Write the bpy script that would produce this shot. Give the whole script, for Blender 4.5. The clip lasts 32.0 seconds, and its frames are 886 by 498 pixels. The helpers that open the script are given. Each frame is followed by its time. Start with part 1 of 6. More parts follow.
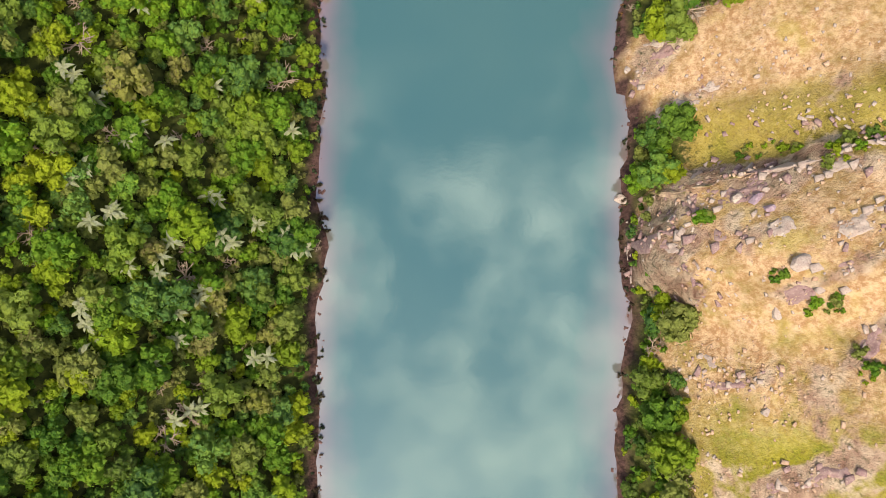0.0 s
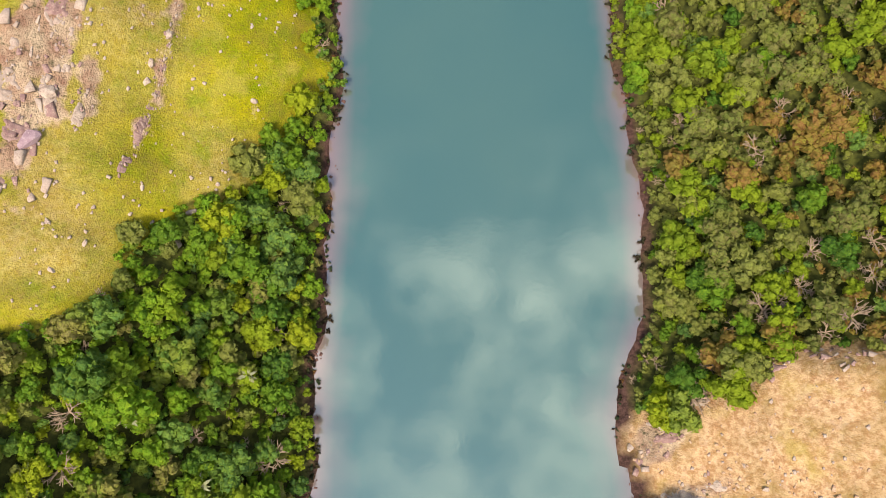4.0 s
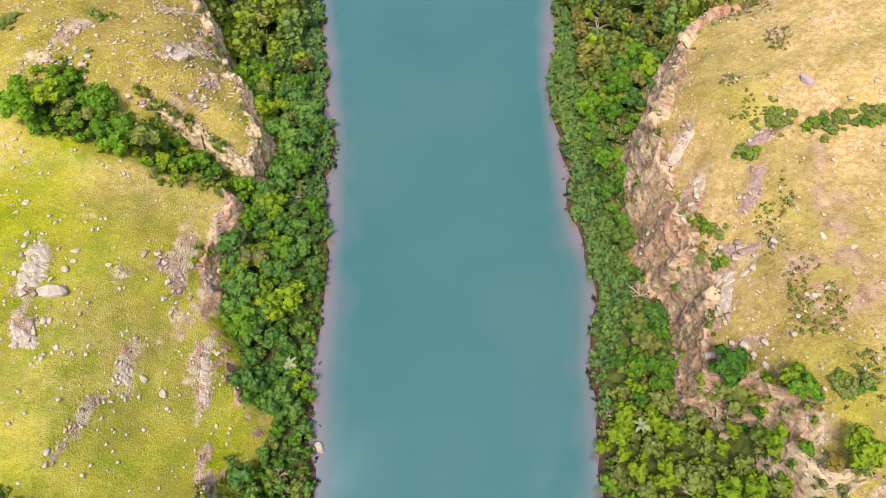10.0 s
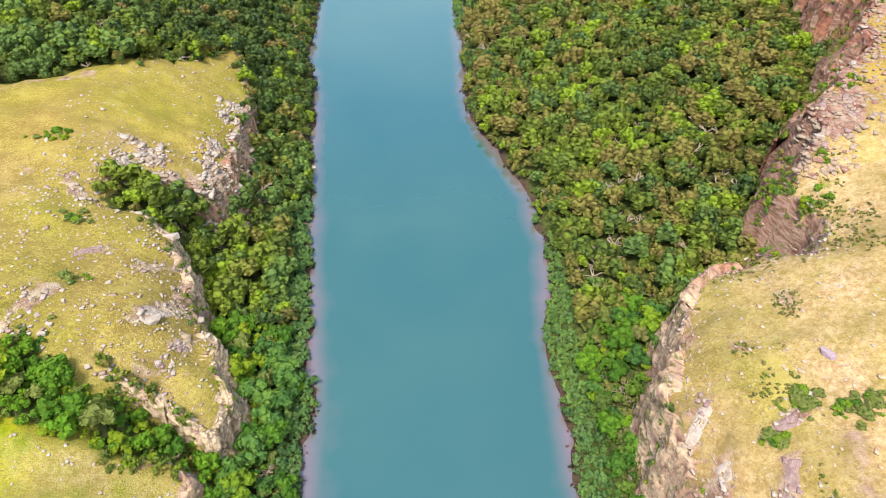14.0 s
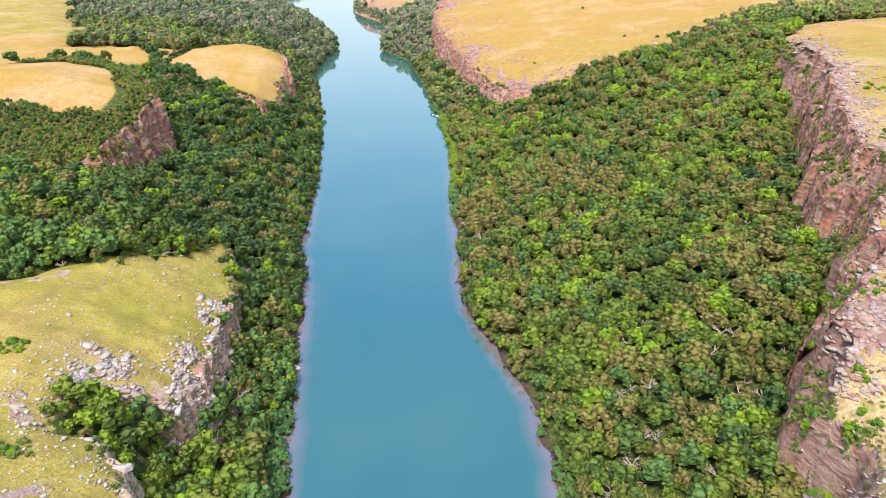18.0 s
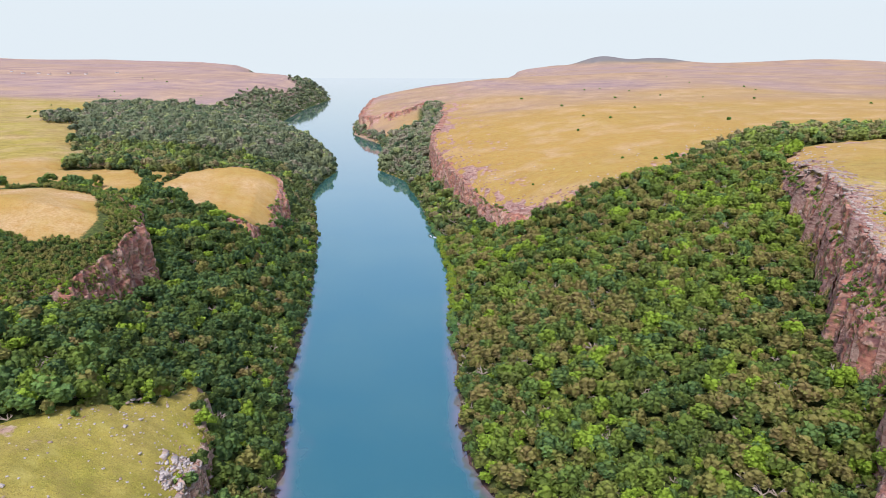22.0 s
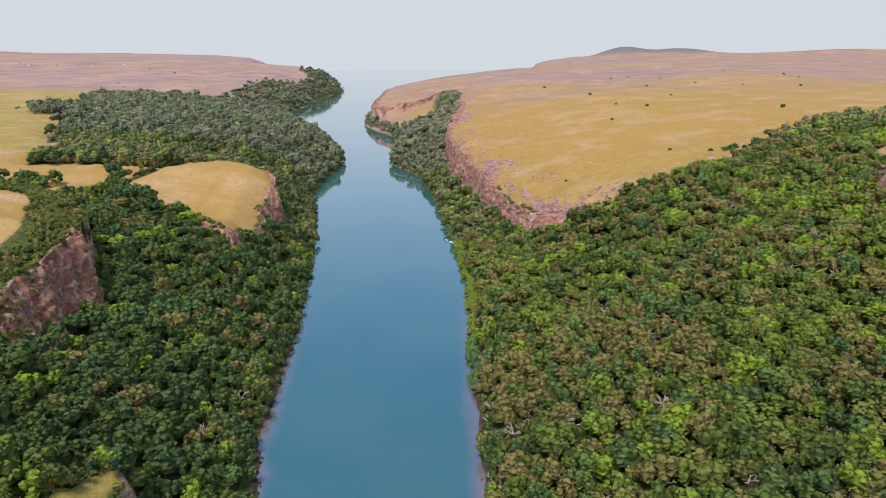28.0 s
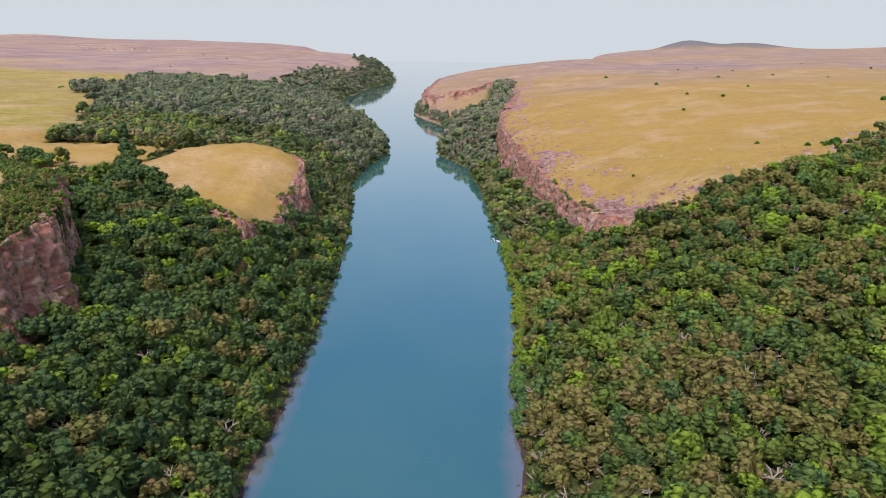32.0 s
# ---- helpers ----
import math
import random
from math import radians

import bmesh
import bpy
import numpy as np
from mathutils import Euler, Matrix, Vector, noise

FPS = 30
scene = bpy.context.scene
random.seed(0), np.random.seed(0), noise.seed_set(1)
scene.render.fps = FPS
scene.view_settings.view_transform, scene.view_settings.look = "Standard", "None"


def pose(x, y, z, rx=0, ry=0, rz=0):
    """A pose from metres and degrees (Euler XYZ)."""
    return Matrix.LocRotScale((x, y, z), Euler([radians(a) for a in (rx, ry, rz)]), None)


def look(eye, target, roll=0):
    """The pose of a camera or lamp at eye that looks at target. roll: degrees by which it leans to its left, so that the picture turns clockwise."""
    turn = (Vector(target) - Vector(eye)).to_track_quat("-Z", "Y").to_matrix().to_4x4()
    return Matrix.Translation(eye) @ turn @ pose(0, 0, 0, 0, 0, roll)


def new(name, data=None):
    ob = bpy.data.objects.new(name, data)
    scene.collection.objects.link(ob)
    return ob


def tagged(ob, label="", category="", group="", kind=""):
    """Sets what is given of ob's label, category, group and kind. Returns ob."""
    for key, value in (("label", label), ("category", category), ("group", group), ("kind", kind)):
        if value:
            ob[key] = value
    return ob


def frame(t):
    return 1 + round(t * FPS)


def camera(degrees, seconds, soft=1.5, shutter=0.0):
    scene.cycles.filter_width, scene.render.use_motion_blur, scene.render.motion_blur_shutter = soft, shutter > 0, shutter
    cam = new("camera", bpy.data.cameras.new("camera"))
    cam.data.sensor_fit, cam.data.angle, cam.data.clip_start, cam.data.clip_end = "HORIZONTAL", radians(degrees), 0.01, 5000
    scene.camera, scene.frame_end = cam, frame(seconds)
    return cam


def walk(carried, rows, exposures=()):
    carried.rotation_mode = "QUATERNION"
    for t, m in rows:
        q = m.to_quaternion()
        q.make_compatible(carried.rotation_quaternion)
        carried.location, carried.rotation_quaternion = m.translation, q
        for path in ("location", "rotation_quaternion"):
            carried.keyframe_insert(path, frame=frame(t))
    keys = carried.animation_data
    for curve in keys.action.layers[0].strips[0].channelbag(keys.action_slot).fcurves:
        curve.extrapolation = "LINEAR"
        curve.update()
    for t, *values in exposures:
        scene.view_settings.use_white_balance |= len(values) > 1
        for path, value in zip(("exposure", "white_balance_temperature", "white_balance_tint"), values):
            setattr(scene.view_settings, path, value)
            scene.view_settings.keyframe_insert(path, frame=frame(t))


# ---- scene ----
cam = camera(66.1, 32.0, 0.75)
PATH = [
    (0, (0.678, 4.702, 152.86), (0.622, 4.84, 150.866), -22.6),
    (0.5, (0.418, 11.941, 153.261), (0.363, 12.085, 151.267), -21.5),
    (1, (0.503, 19.37, 153.702), (0.447, 19.527, 151.709), -20.2),
    (1.5, (0.141, 27.523, 154.073), (0.091, 27.697, 152.081), -16.4),
    (2, (-0.005, 35.354, 154.485), (-0.05, 35.559, 152.496), -13.0),
    (2.5, (-0.677, 44.261, 154.98), (-0.711, 44.497, 152.994), -8.8),
    (3, (-1.897, 52.722, 155.379), (-1.914, 53.005, 153.399), -3.7),
    (3.5, (-1.16, 61.179, 155.9), (-1.184, 61.505, 153.927), -4.4),
    (5.5, (-0.181, 94.075, 157.407), (-0.206, 94.586, 155.474), -2.7),
    (6, (0.757, 101.835, 157.662), (0.725, 102.398, 155.743), -3.1),
    (6.5, (1.646, 110.619, 158.38), (1.61, 111.222, 156.473), -3.3),
    (7, (1.757, 119.642, 158.966), (1.726, 120.295, 157.076), -2.8),
    (7.5, (0.976, 128.46, 159.217), (0.962, 129.205, 157.361), -1.2),
    (8, (0.934, 136.676, 159.492), (0.929, 137.552, 157.694), -0.5),
    (8.5, (0.975, 140.211, 159.768), (0.972, 141.139, 157.997), -0.4),
    (9, (0.991, 143.562, 159.959), (0.991, 144.558, 158.225), -0.2),
    (9.5, (1.398, 146.536, 159.877), (1.398, 147.605, 158.187), -0.2),
    (10, (1.966, 149.995, 160.194), (1.964, 151.13, 158.548), -0.3),
    (10.5, (2.025, 153.023, 160.126), (2.027, 154.224, 158.527), -0.2),
    (11, (2.181, 156.384, 160.334), (2.186, 157.64, 158.777), -0.1),
    (11.5, (2.326, 159.681, 160.468), (2.334, 160.988, 158.954), -0.0),
    (12, (2.352, 163.053, 160.679), (2.362, 164.411, 159.211), 0.1),
    (12.5, (2.547, 166.331, 160.894), (2.559, 167.738, 159.473), 0.1),
    (13, (2.757, 169.415, 160.995), (2.771, 170.872, 159.625), 0.1),
    (13.5, (3.041, 172.504, 161.042), (3.056, 174.008, 159.724), 0.2),
    (14, (2.994, 175.718, 161.275), (3.013, 177.266, 160.009), 0.2),
    (14.5, (3.265, 178.665, 161.255), (3.285, 180.257, 160.045), 0.2),
    (15, (3.164, 181.685, 161.614), (3.187, 183.313, 160.453), 0.3),
    (15.5, (3.558, 184.86, 161.752), (3.58, 186.521, 160.639), 0.1),
    (17.5, (3.781, 197.786, 162.535), (3.811, 199.564, 161.62), 0.2),
    (18, (3.94, 201.182, 162.553), (3.97, 202.986, 161.691), 0.3),
    (18.5, (4.31, 204.305, 162.997), (4.341, 206.131, 162.182), 0.2),
    (19, (4.689, 207.749, 162.9), (4.72, 209.594, 162.129), 0.2),
    (19.5, (4.639, 210.96, 162.829), (4.672, 212.822, 162.1), 0.2),
    (20, (4.255, 214.149, 162.677), (4.29, 216.027, 161.99), 0.2),
    (20.5, (4.403, 217.667, 162.705), (4.439, 219.559, 162.057), 0.1),
    (21, (4.512, 220.888, 162.892), (4.548, 222.792, 162.281), 0.1),
    (21.5, (4.326, 224.461, 162.771), (4.364, 226.375, 162.192), 0.1),
    (22, (4.297, 228.28, 162.425), (4.334, 230.201, 161.871), 0.1),
    (22.5, (4.352, 234.681, 162.869), (4.39, 236.604, 162.321), -0.0),
    (23, (4.507, 240.792, 162.979), (4.543, 242.714, 162.429), -0.2),
    (23.5, (4.274, 246.939, 163.095), (4.31, 248.861, 162.542), -0.2),
    (24, (3.761, 253.211, 161.769), (3.797, 255.132, 161.214), -0.2),
    (24.5, (3.342, 259.764, 160.613), (3.378, 261.684, 160.055), -0.3),
    (25, (3.628, 267.226, 159.102), (3.664, 269.146, 158.541), -0.3),
    (25.5, (3.534, 274.469, 157.17), (3.571, 276.388, 156.608), -0.3),
    (27.5, (4.877, 303.391, 150.194), (4.882, 305.308, 149.626), -0.3),
    (28, (5.103, 311.121, 148.412), (5.091, 313.038, 147.842), -0.2),
    (28.5, (5.42, 318.519, 146.264), (5.38, 320.436, 145.694), -0.1),
    (29, (5.838, 325.897, 144.461), (5.773, 327.812, 143.89), -0.1),
    (29.5, (6.17, 333.242, 142.289), (6.082, 335.157, 141.717), 0.0),
    (30, (6.67, 340.686, 141.889), (6.559, 342.597, 141.31), 0.2),
    (30.5, (6.567, 348.179, 139.534), (6.438, 350.089, 138.955), 0.4),
    (31, (6.531, 355.522, 137.313), (6.386, 357.43, 136.733), 0.4),
    (31.5, (6.125, 363.3, 135.868), (5.97, 365.207, 135.286), 0.6),
    (32, (7.1, 369.569, 135.02), (6.944, 371.475, 134.432), 0.6),
]
EXPOSURES = [(0.0, 0.70, 7150, 18), (6.0, 0.80, 7600, 20), (9.0, 0.86, 6900, 13), (12.0, 0.92, 6450, 8), (16.0, 1.06, 5900, 13), (19.0, 1.0, 5500, 15), (20.5, 0.80, 5450, 17), (22.0, 0.60, 5450, 19.5), (25.0, 0.40, 5550, 21), (32.0, 0.30, 5550, 22)]
walk(cam, [(t, look(eye, target, roll)) for t, eye, target, roll in PATH], EXPOSURES)

# ---- sky, sun ----
SUN_UP, SUN_FROM = 60.0, 197.0   # degrees: height, and bearing from +y towards +x
world = bpy.data.worlds.new("sky")
scene.world = world
world.use_nodes = True
wn, wl = world.node_tree.nodes, world.node_tree.links
wn.clear()
sky = wn.new("ShaderNodeTexSky")
sky.sky_type, sky.sun_disc = "NISHITA", False
sky.sun_elevation, sky.sun_rotation = radians(SUN_UP), radians(SUN_FROM)
sky.air_density, sky.dust_density, sky.ozone_density = 1.0, 0.8, 1.5
clear = wn.new("ShaderNodeBackground")
clear.inputs["Strength"].default_value = 0.125
wl.new(sky.outputs[0], clear.inputs["Color"])
haze = wn.new("ShaderNodeBackground")
haze.inputs["Color"].default_value = (0.86, 0.885, 0.745, 1)
haze.inputs["Strength"].default_value = 0.635
cloud = wn.new("ShaderNodeBackground")
cloud.inputs["Color"].default_value = (1.0, 0.96, 0.86, 1)
cloud.inputs["Strength"].default_value = 1.2
co = wn.new("ShaderNodeTexCoord")
shift = wn.new("ShaderNodeVectorMath")
shift.operation = "ADD"
shift.inputs[1].default_value = (3.1, 0.4, 0.0)
wl.new(co.outputs["Generated"], shift.inputs[0])
cn = wn.new("ShaderNodeTexNoise")
cn.inputs["Scale"].default_value, cn.inputs["Detail"].default_value, cn.inputs["Roughness"].default_value = 6.5, 5.0, 0.52
wl.new(shift.outputs[0], cn.inputs["Vector"])
cr = wn.new("ShaderNodeMapRange")
cr.inputs["From Min"].default_value, cr.inputs["From Max"].default_value = 0.42, 0.66
wl.new(cn.outputs["Fac"], cr.inputs["Value"])
sep = wn.new("ShaderNodeSeparateXYZ")
wl.new(co.outputs["Generated"], sep.inputs[0])
hz = wn.new("ShaderNodeMapRange")   # haze closes the sky towards the horizon
hz.inputs["From Min"].default_value, hz.inputs["From Max"].default_value = 0.45, 0.05
wl.new(sep.outputs["Z"], hz.inputs["Value"])
up = wn.new("ShaderNodeMapRange")   # broken cloud overhead and to the south
up.inputs["From Min"].default_value, up.inputs["From Max"].default_value = 0.36, 0.10
wl.new(sep.outputs["Y"], up.inputs["Value"])
cm = wn.new("ShaderNodeMath")
cm.operation = "MULTIPLY"
wl.new(cr.outputs[0], cm.inputs[0])
wl.new(up.outputs[0], cm.inputs[1])
wm = wn.new("ShaderNodeMixShader")
wl.new(cm.outputs[0], wm.inputs[0])
wl.new(clear.outputs[0], wm.inputs[1])
wl.new(cloud.outputs[0], wm.inputs[2])
wh = wn.new("ShaderNodeMixShader")
wl.new(hz.outputs[0], wh.inputs[0])
wl.new(wm.outputs[0], wh.inputs[1])
wl.new(haze.outputs[0], wh.inputs[2])
wo = wn.new("ShaderNodeOutputWorld")
wl.new(wh.outputs[0], wo.inputs["Surface"])

sun = new("sun", bpy.data.lights.new("sun", "SUN"))
sun.data.energy, sun.data.angle, sun.data.color = 2.9, radians(14.0), (1.0, 0.91, 0.78)
sb = radians(SUN_FROM)
sun.matrix_world = look((0, 0, 400), (-math.sin(sb) * 100, -math.cos(sb) * 100, 400 - 100 * math.tan(radians(SUN_UP))))


# ---- materials ----
class Nodes:
    """A small writer of node materials."""

    def __init__(self, name):
        self.mat = bpy.data.materials.new(name)
        self.mat.use_nodes = True
        self.n, self.l = self.mat.node_tree.nodes, self.mat.node_tree.links
        self.n.clear()
        self.out = self.n.new("ShaderNodeOutputMaterial")

    def put(self, socket, value):
        if isinstance(value, bpy.types.NodeSocket):
            self.l.new(value, socket)
        else:
            socket.default_value = value

    def node(self, kind, **ins):
        nd = self.n.new(kind)
        for k, v in ins.items():
            self.put(nd.inputs[k.replace("_", " ")], v)
        return nd

    def attr(self, name, socket="Fac"):
        nd = self.n.new("ShaderNodeAttribute")
        nd.attribute_name = name
        return nd.outputs[socket]

    def noise(self, scale, detail=3.0, rough=0.55, vector=None):
        nd = self.node("ShaderNodeTexNoise", Scale=scale, Detail=detail, Roughness=rough)
        self.l.new(vector or self.where(), nd.inputs["Vector"])
        return nd.outputs["Fac"]

    def where(self):
        g = self.n.new("ShaderNodeNewGeometry")
        return g.outputs["Position"]

    def stretch(self, sx, sy, sz):
        nd = self.n.new("ShaderNodeVectorMath")
        nd.operation = "MULTIPLY"
        self.l.new(self.where(), nd.inputs[0])
        nd.inputs[1].default_value = (sx, sy, sz)
        return nd.outputs[0]

    def span(self, value, a, b, c=0.0, d=1.0):
        nd = self.node("ShaderNodeMapRange", Value=value)
        for k, v in (("From Min", a), ("From Max", b), ("To Min", c), ("To Max", d)):
            nd.inputs[k].default_value = v
        return nd.outputs[0]

    def math(self, op, a, b=0.5):
        nd = self.n.new("ShaderNodeMath")
        nd.operation = op
        self.put(nd.inputs[0], a)
        self.put(nd.inputs[1], b)
        return nd.outputs[0]

    def mix(self, f, a, b):
        nd = self.n.new("ShaderNodeMix")
        nd.data_type = "RGBA"
        self.put(nd.inputs["Factor"], f)
        for k, v in ((6, a), (7, b)):
            self.put(nd.inputs[k], (*v, 1) if isinstance(v, tuple) else v)
        return nd.outputs[2]

    def bump(self, height, strength=0.5, distance=0.3):
        return self.node("ShaderNodeBump", Height=height, Strength=strength, Distance=distance).outputs[0]

    def shade(self, colour, rough=0.9, normal=None, spec=0.3):
        nd = self.node("ShaderNodeBsdfPrincipled", Roughness=rough)
        self.put(nd.inputs["Base Color"], (*colour, 1) if isinstance(colour, tuple) else colour)
        nd.inputs["Specular IOR Level"].default_value = spec
        if normal:
            self.l.new(normal, nd.inputs["Normal"])
        self.l.new(nd.outputs[0], self.out.inputs["Surface"])
        return nd


def ground_material():
    m = Nodes("hillside")
    green, dry, mauve_haze, bare, rock = (m.attr(k) for k in ("green", "dry", "mauve_haze", "bare", "rock"))
    scrub, tan, mud, red = (m.attr(k) for k in ("scrub", "tan", "mud", "red"))
    fine, mid, wide = m.noise(1.1, 5, 0.65), m.noise(0.16, 5, 0.62), m.noise(0.035, 3)
    tuft = m.noise(2.2, 4, 0.7)
    straw = m.mix(m.span(mid, 0.35, 0.7), (0.273, 0.195, 0.0484), (0.39, 0.304, 0.0819))
    straw = m.mix(m.span(fine, 0.49, 0.68, 0.0, 0.8), straw, (0.172, 0.117, 0.0546))
    straw = m.mix(m.span(fine, 0.45, 0.35, 0.0, 0.55), straw, (0.515, 0.429, 0.156))
    lush = m.mix(m.span(mid, 0.35, 0.65), (0.183, 0.254, 0.00468), (0.359, 0.339, 0.00936))
    lush = m.mix(m.span(fine, 0.52, 0.7, 0.0, 0.7), lush, (0.281, 0.211, 0.0312))
    lush = m.mix(m.span(fine, 0.46, 0.36, 0.0, 0.5), lush, (0.437, 0.413, 0.039))
    c = m.mix(m.math("ADD", green, m.span(wide, 0.3, 0.7, -0.25, 0.25)), straw, lush)
    c = m.mix(tan, c, m.mix(m.span(mid, 0.35, 0.65), (0.39, 0.222, 0.053), (0.413, 0.269, 0.0686)))
    # Far plains: pinkish turf with distance haze put into its colour.
    c = m.mix(mauve_haze, c, m.mix(m.span(mid, 0.4, 0.65), (0.359, 0.242, 0.203), (0.296, 0.203, 0.187)))
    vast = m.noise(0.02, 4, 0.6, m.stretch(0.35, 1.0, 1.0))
    c = m.mix(m.math("MULTIPLY", mauve_haze, m.span(vast, 0.48, 0.64, 0.0, 0.6)), c, (0.211, 0.129, 0.129))
    rubble = m.noise(0.75, 6, 0.75)
    sand = m.mix(m.span(rubble, 0.42, 0.58), (0.64, 0.46, 0.27), (0.40, 0.235, 0.115))
    sand = m.mix(m.span(m.noise(0.3, 4, 0.65), 0.55, 0.68, 0.0, 0.6), sand, (0.68, 0.52, 0.36))
    c = m.mix(m.math("MULTIPLY", dry, m.span(mid, 0.2, 0.5)), c, sand)
    c = m.mix(m.math("MULTIPLY", m.span(tuft, 0.52, 0.66, 0.0, 0.55), m.span(dry, 0.0, 1.0, 1.0, 0.3)), c, (0.0936, 0.0936, 0.0234))
    mottle = m.noise(0.085, 4, 0.62)
    still = m.span(tan, 0.3, 0.9, 1.0, 0.25)
    c = m.mix(m.math("MULTIPLY", still, m.span(mottle, 0.5, 0.66, 0.0, 0.42)), c, m.mix(m.span(fine, 0.4, 0.6), (0.156, 0.133, 0.0273), (0.234, 0.172, 0.0624)))
    c = m.mix(m.math("MULTIPLY", still, m.span(mottle, 0.45, 0.33, 0.0, 0.4)), c, (0.468, 0.39, 0.101))
    strata = m.noise(0.5, 5, 0.65, m.stretch(0.35, 0.35, 1.6))
    blotch = m.noise(0.22, 4)
    stone = m.mix(m.span(strata, 0.35, 0.65), (0.281, 0.16, 0.113), (0.53, 0.374, 0.257))
    stone = m.mix(m.span(blotch, 0.42, 0.62), stone, (0.608, 0.491, 0.343))
    stone = m.mix(m.span(m.noise(0.9, 4), 0.55, 0.75), stone, (0.0936, 0.0936, 0.0468))
    stone = m.mix(m.math("MULTIPLY", red, 0.8), stone, m.mix(m.span(strata, 0.4, 0.6), (0.257, 0.105, 0.0819), (0.468, 0.273, 0.207)))
    edge = m.math("ADD", rock, m.span(mid, 0.3, 0.7, -0.3, 0.3))
    c = m.mix(m.span(edge, 0.4, 0.6), c, stone)
    c = m.mix(m.span(m.math("ADD", bare, m.span(fine, 0.3, 0.7, -0.3, 0.3)), 0.4, 0.7), c, m.mix(m.span(m.noise(0.7, 4), 0.4, 0.65), (0.0468, 0.0585, 0.0172), (0.101, 0.121, 0.0273)))
    c = m.mix(scrub, c, (0.117, 0.133, 0.156))
    c = m.mix(mud, c, m.mix(m.span(fine, 0.4, 0.6), (0.0468, 0.0273, 0.0234), (0.101, 0.0585, 0.0507)))
    h = m.math("ADD", m.math("ADD", m.math("MULTIPLY", fine, 0.6), m.math("MULTIPLY", rubble, m.math("MULTIPLY", dry, 1.6))), m.math("ADD", tuft, m.math("MULTIPLY", strata, m.math("MULTIPLY", rock, 3.0))))
    m.shade(c, 0.95, m.bump(h, m.math("ADD", m.math("MULTIPLY", rock, 0.5), 0.45), 0.9), 0.1)
    return m.mat


def leaf_material(name, dark, light, bright, dull, rust=(0.46, 0.23, 0.08)):
    """Foliage: every tree carries its own tone, every clump of leaves its own value."""
    m = Nodes(name)
    tone, warm = m.attr("tone"), m.attr("warm")
    isl = m.n.new("ShaderNodeNewGeometry").outputs["Random Per Island"]
    c = m.mix(tone, dark, light)
    c = m.mix(m.span(warm, 0.72, 0.9), c, bright)
    c = m.mix(m.span(warm, 0.20, 0.06, 0.0, 0.85), c, dull)
    c = m.mix(m.span(warm, 0.05, 0.02, 0.0, 0.85), c, rust)
    olive = m.math("MULTIPLY", m.span(warm, 0.57, 0.61), m.span(warm, 0.72, 0.68, 0.0, 0.95))
    c = m.mix(olive, c, m.mix(0.6, light, dull))
    cool = m.math("MULTIPLY", m.span(warm, 0.22, 0.28), m.span(warm, 0.44, 0.36, 0.0, 0.6))
    c = m.mix(cool, c, m.mix(tone, (0.060, 0.155, 0.080), (0.175, 0.385, 0.155)))
    c = m.mix(m.math("MULTIPLY", m.span(isl, 0.0, 1.0, 0.0, 0.42), m.math("SUBTRACT", 1.0, m.math("MULTIPLY", olive, 0.6))), c, m.mix(tone, light, bright))
    twig, spray = m.noise(1.1, 3), m.noise(3.6, 3, 0.7)
    c = m.mix(m.span(twig, 0.5, 0.75, 0.0, 0.25), c, m.mix(0.5, dark, dull))
    c = m.mix(m.span(spray, 0.5, 0.68, 0.0, 0.4), c, m.mix(0.35, dark, (0.02, 0.03, 0.012)))
    c = m.mix(m.span(spray, 0.46, 0.32, 0.0, 0.4), c, m.mix(0.6, light, bright))
    p = m.shade(c, 0.65, m.bump(m.math("ADD", spray, m.math("MULTIPLY", twig, 2.2)), 0.9, 0.55), 0.2)
    thin = m.node("ShaderNodeBsdfTranslucent", Color=c)
    ms = m.node("ShaderNodeMixShader", Fac=0.4)
    m.l.new(p.outputs[0], ms.inputs[1])
    m.l.new(thin.outputs[0], ms.inputs[2])
    m.l.new(ms.outputs[0], m.out.inputs["Surface"])
    return m.mat


def bark_material(name, a, b):
    m = Nodes(name)
    m.shade(m.mix(m.span(m.noise(3.0, 4), 0.35, 0.65), a, b), 0.9, m.bump(m.noise(7.0, 4), 0.6, 0.05))
    return m.mat


def stone_material(name, a, b, c):
    m = Nodes(name)
    rnd = m.n.new("ShaderNodeNewGeometry").outputs["Random Per Island"]
    obj = m.n.new("ShaderNodeObjectInfo").outputs["Random"]
    col = m.mix(m.span(m.noise(0.9, 5, 0.65), 0.38, 0.62), a, b)
    col = m.mix(m.span(m.noise(3.5, 4), 0.55, 0.7), col, c)
    col = m.mix(m.math("MULTIPLY", m.math("ADD", rnd, obj), 0.3), col, b)
    m.shade(col, 0.92, m.bump(m.noise(2.2, 6, 0.65), 0.7, 0.25), 0.2)
    return m.mat


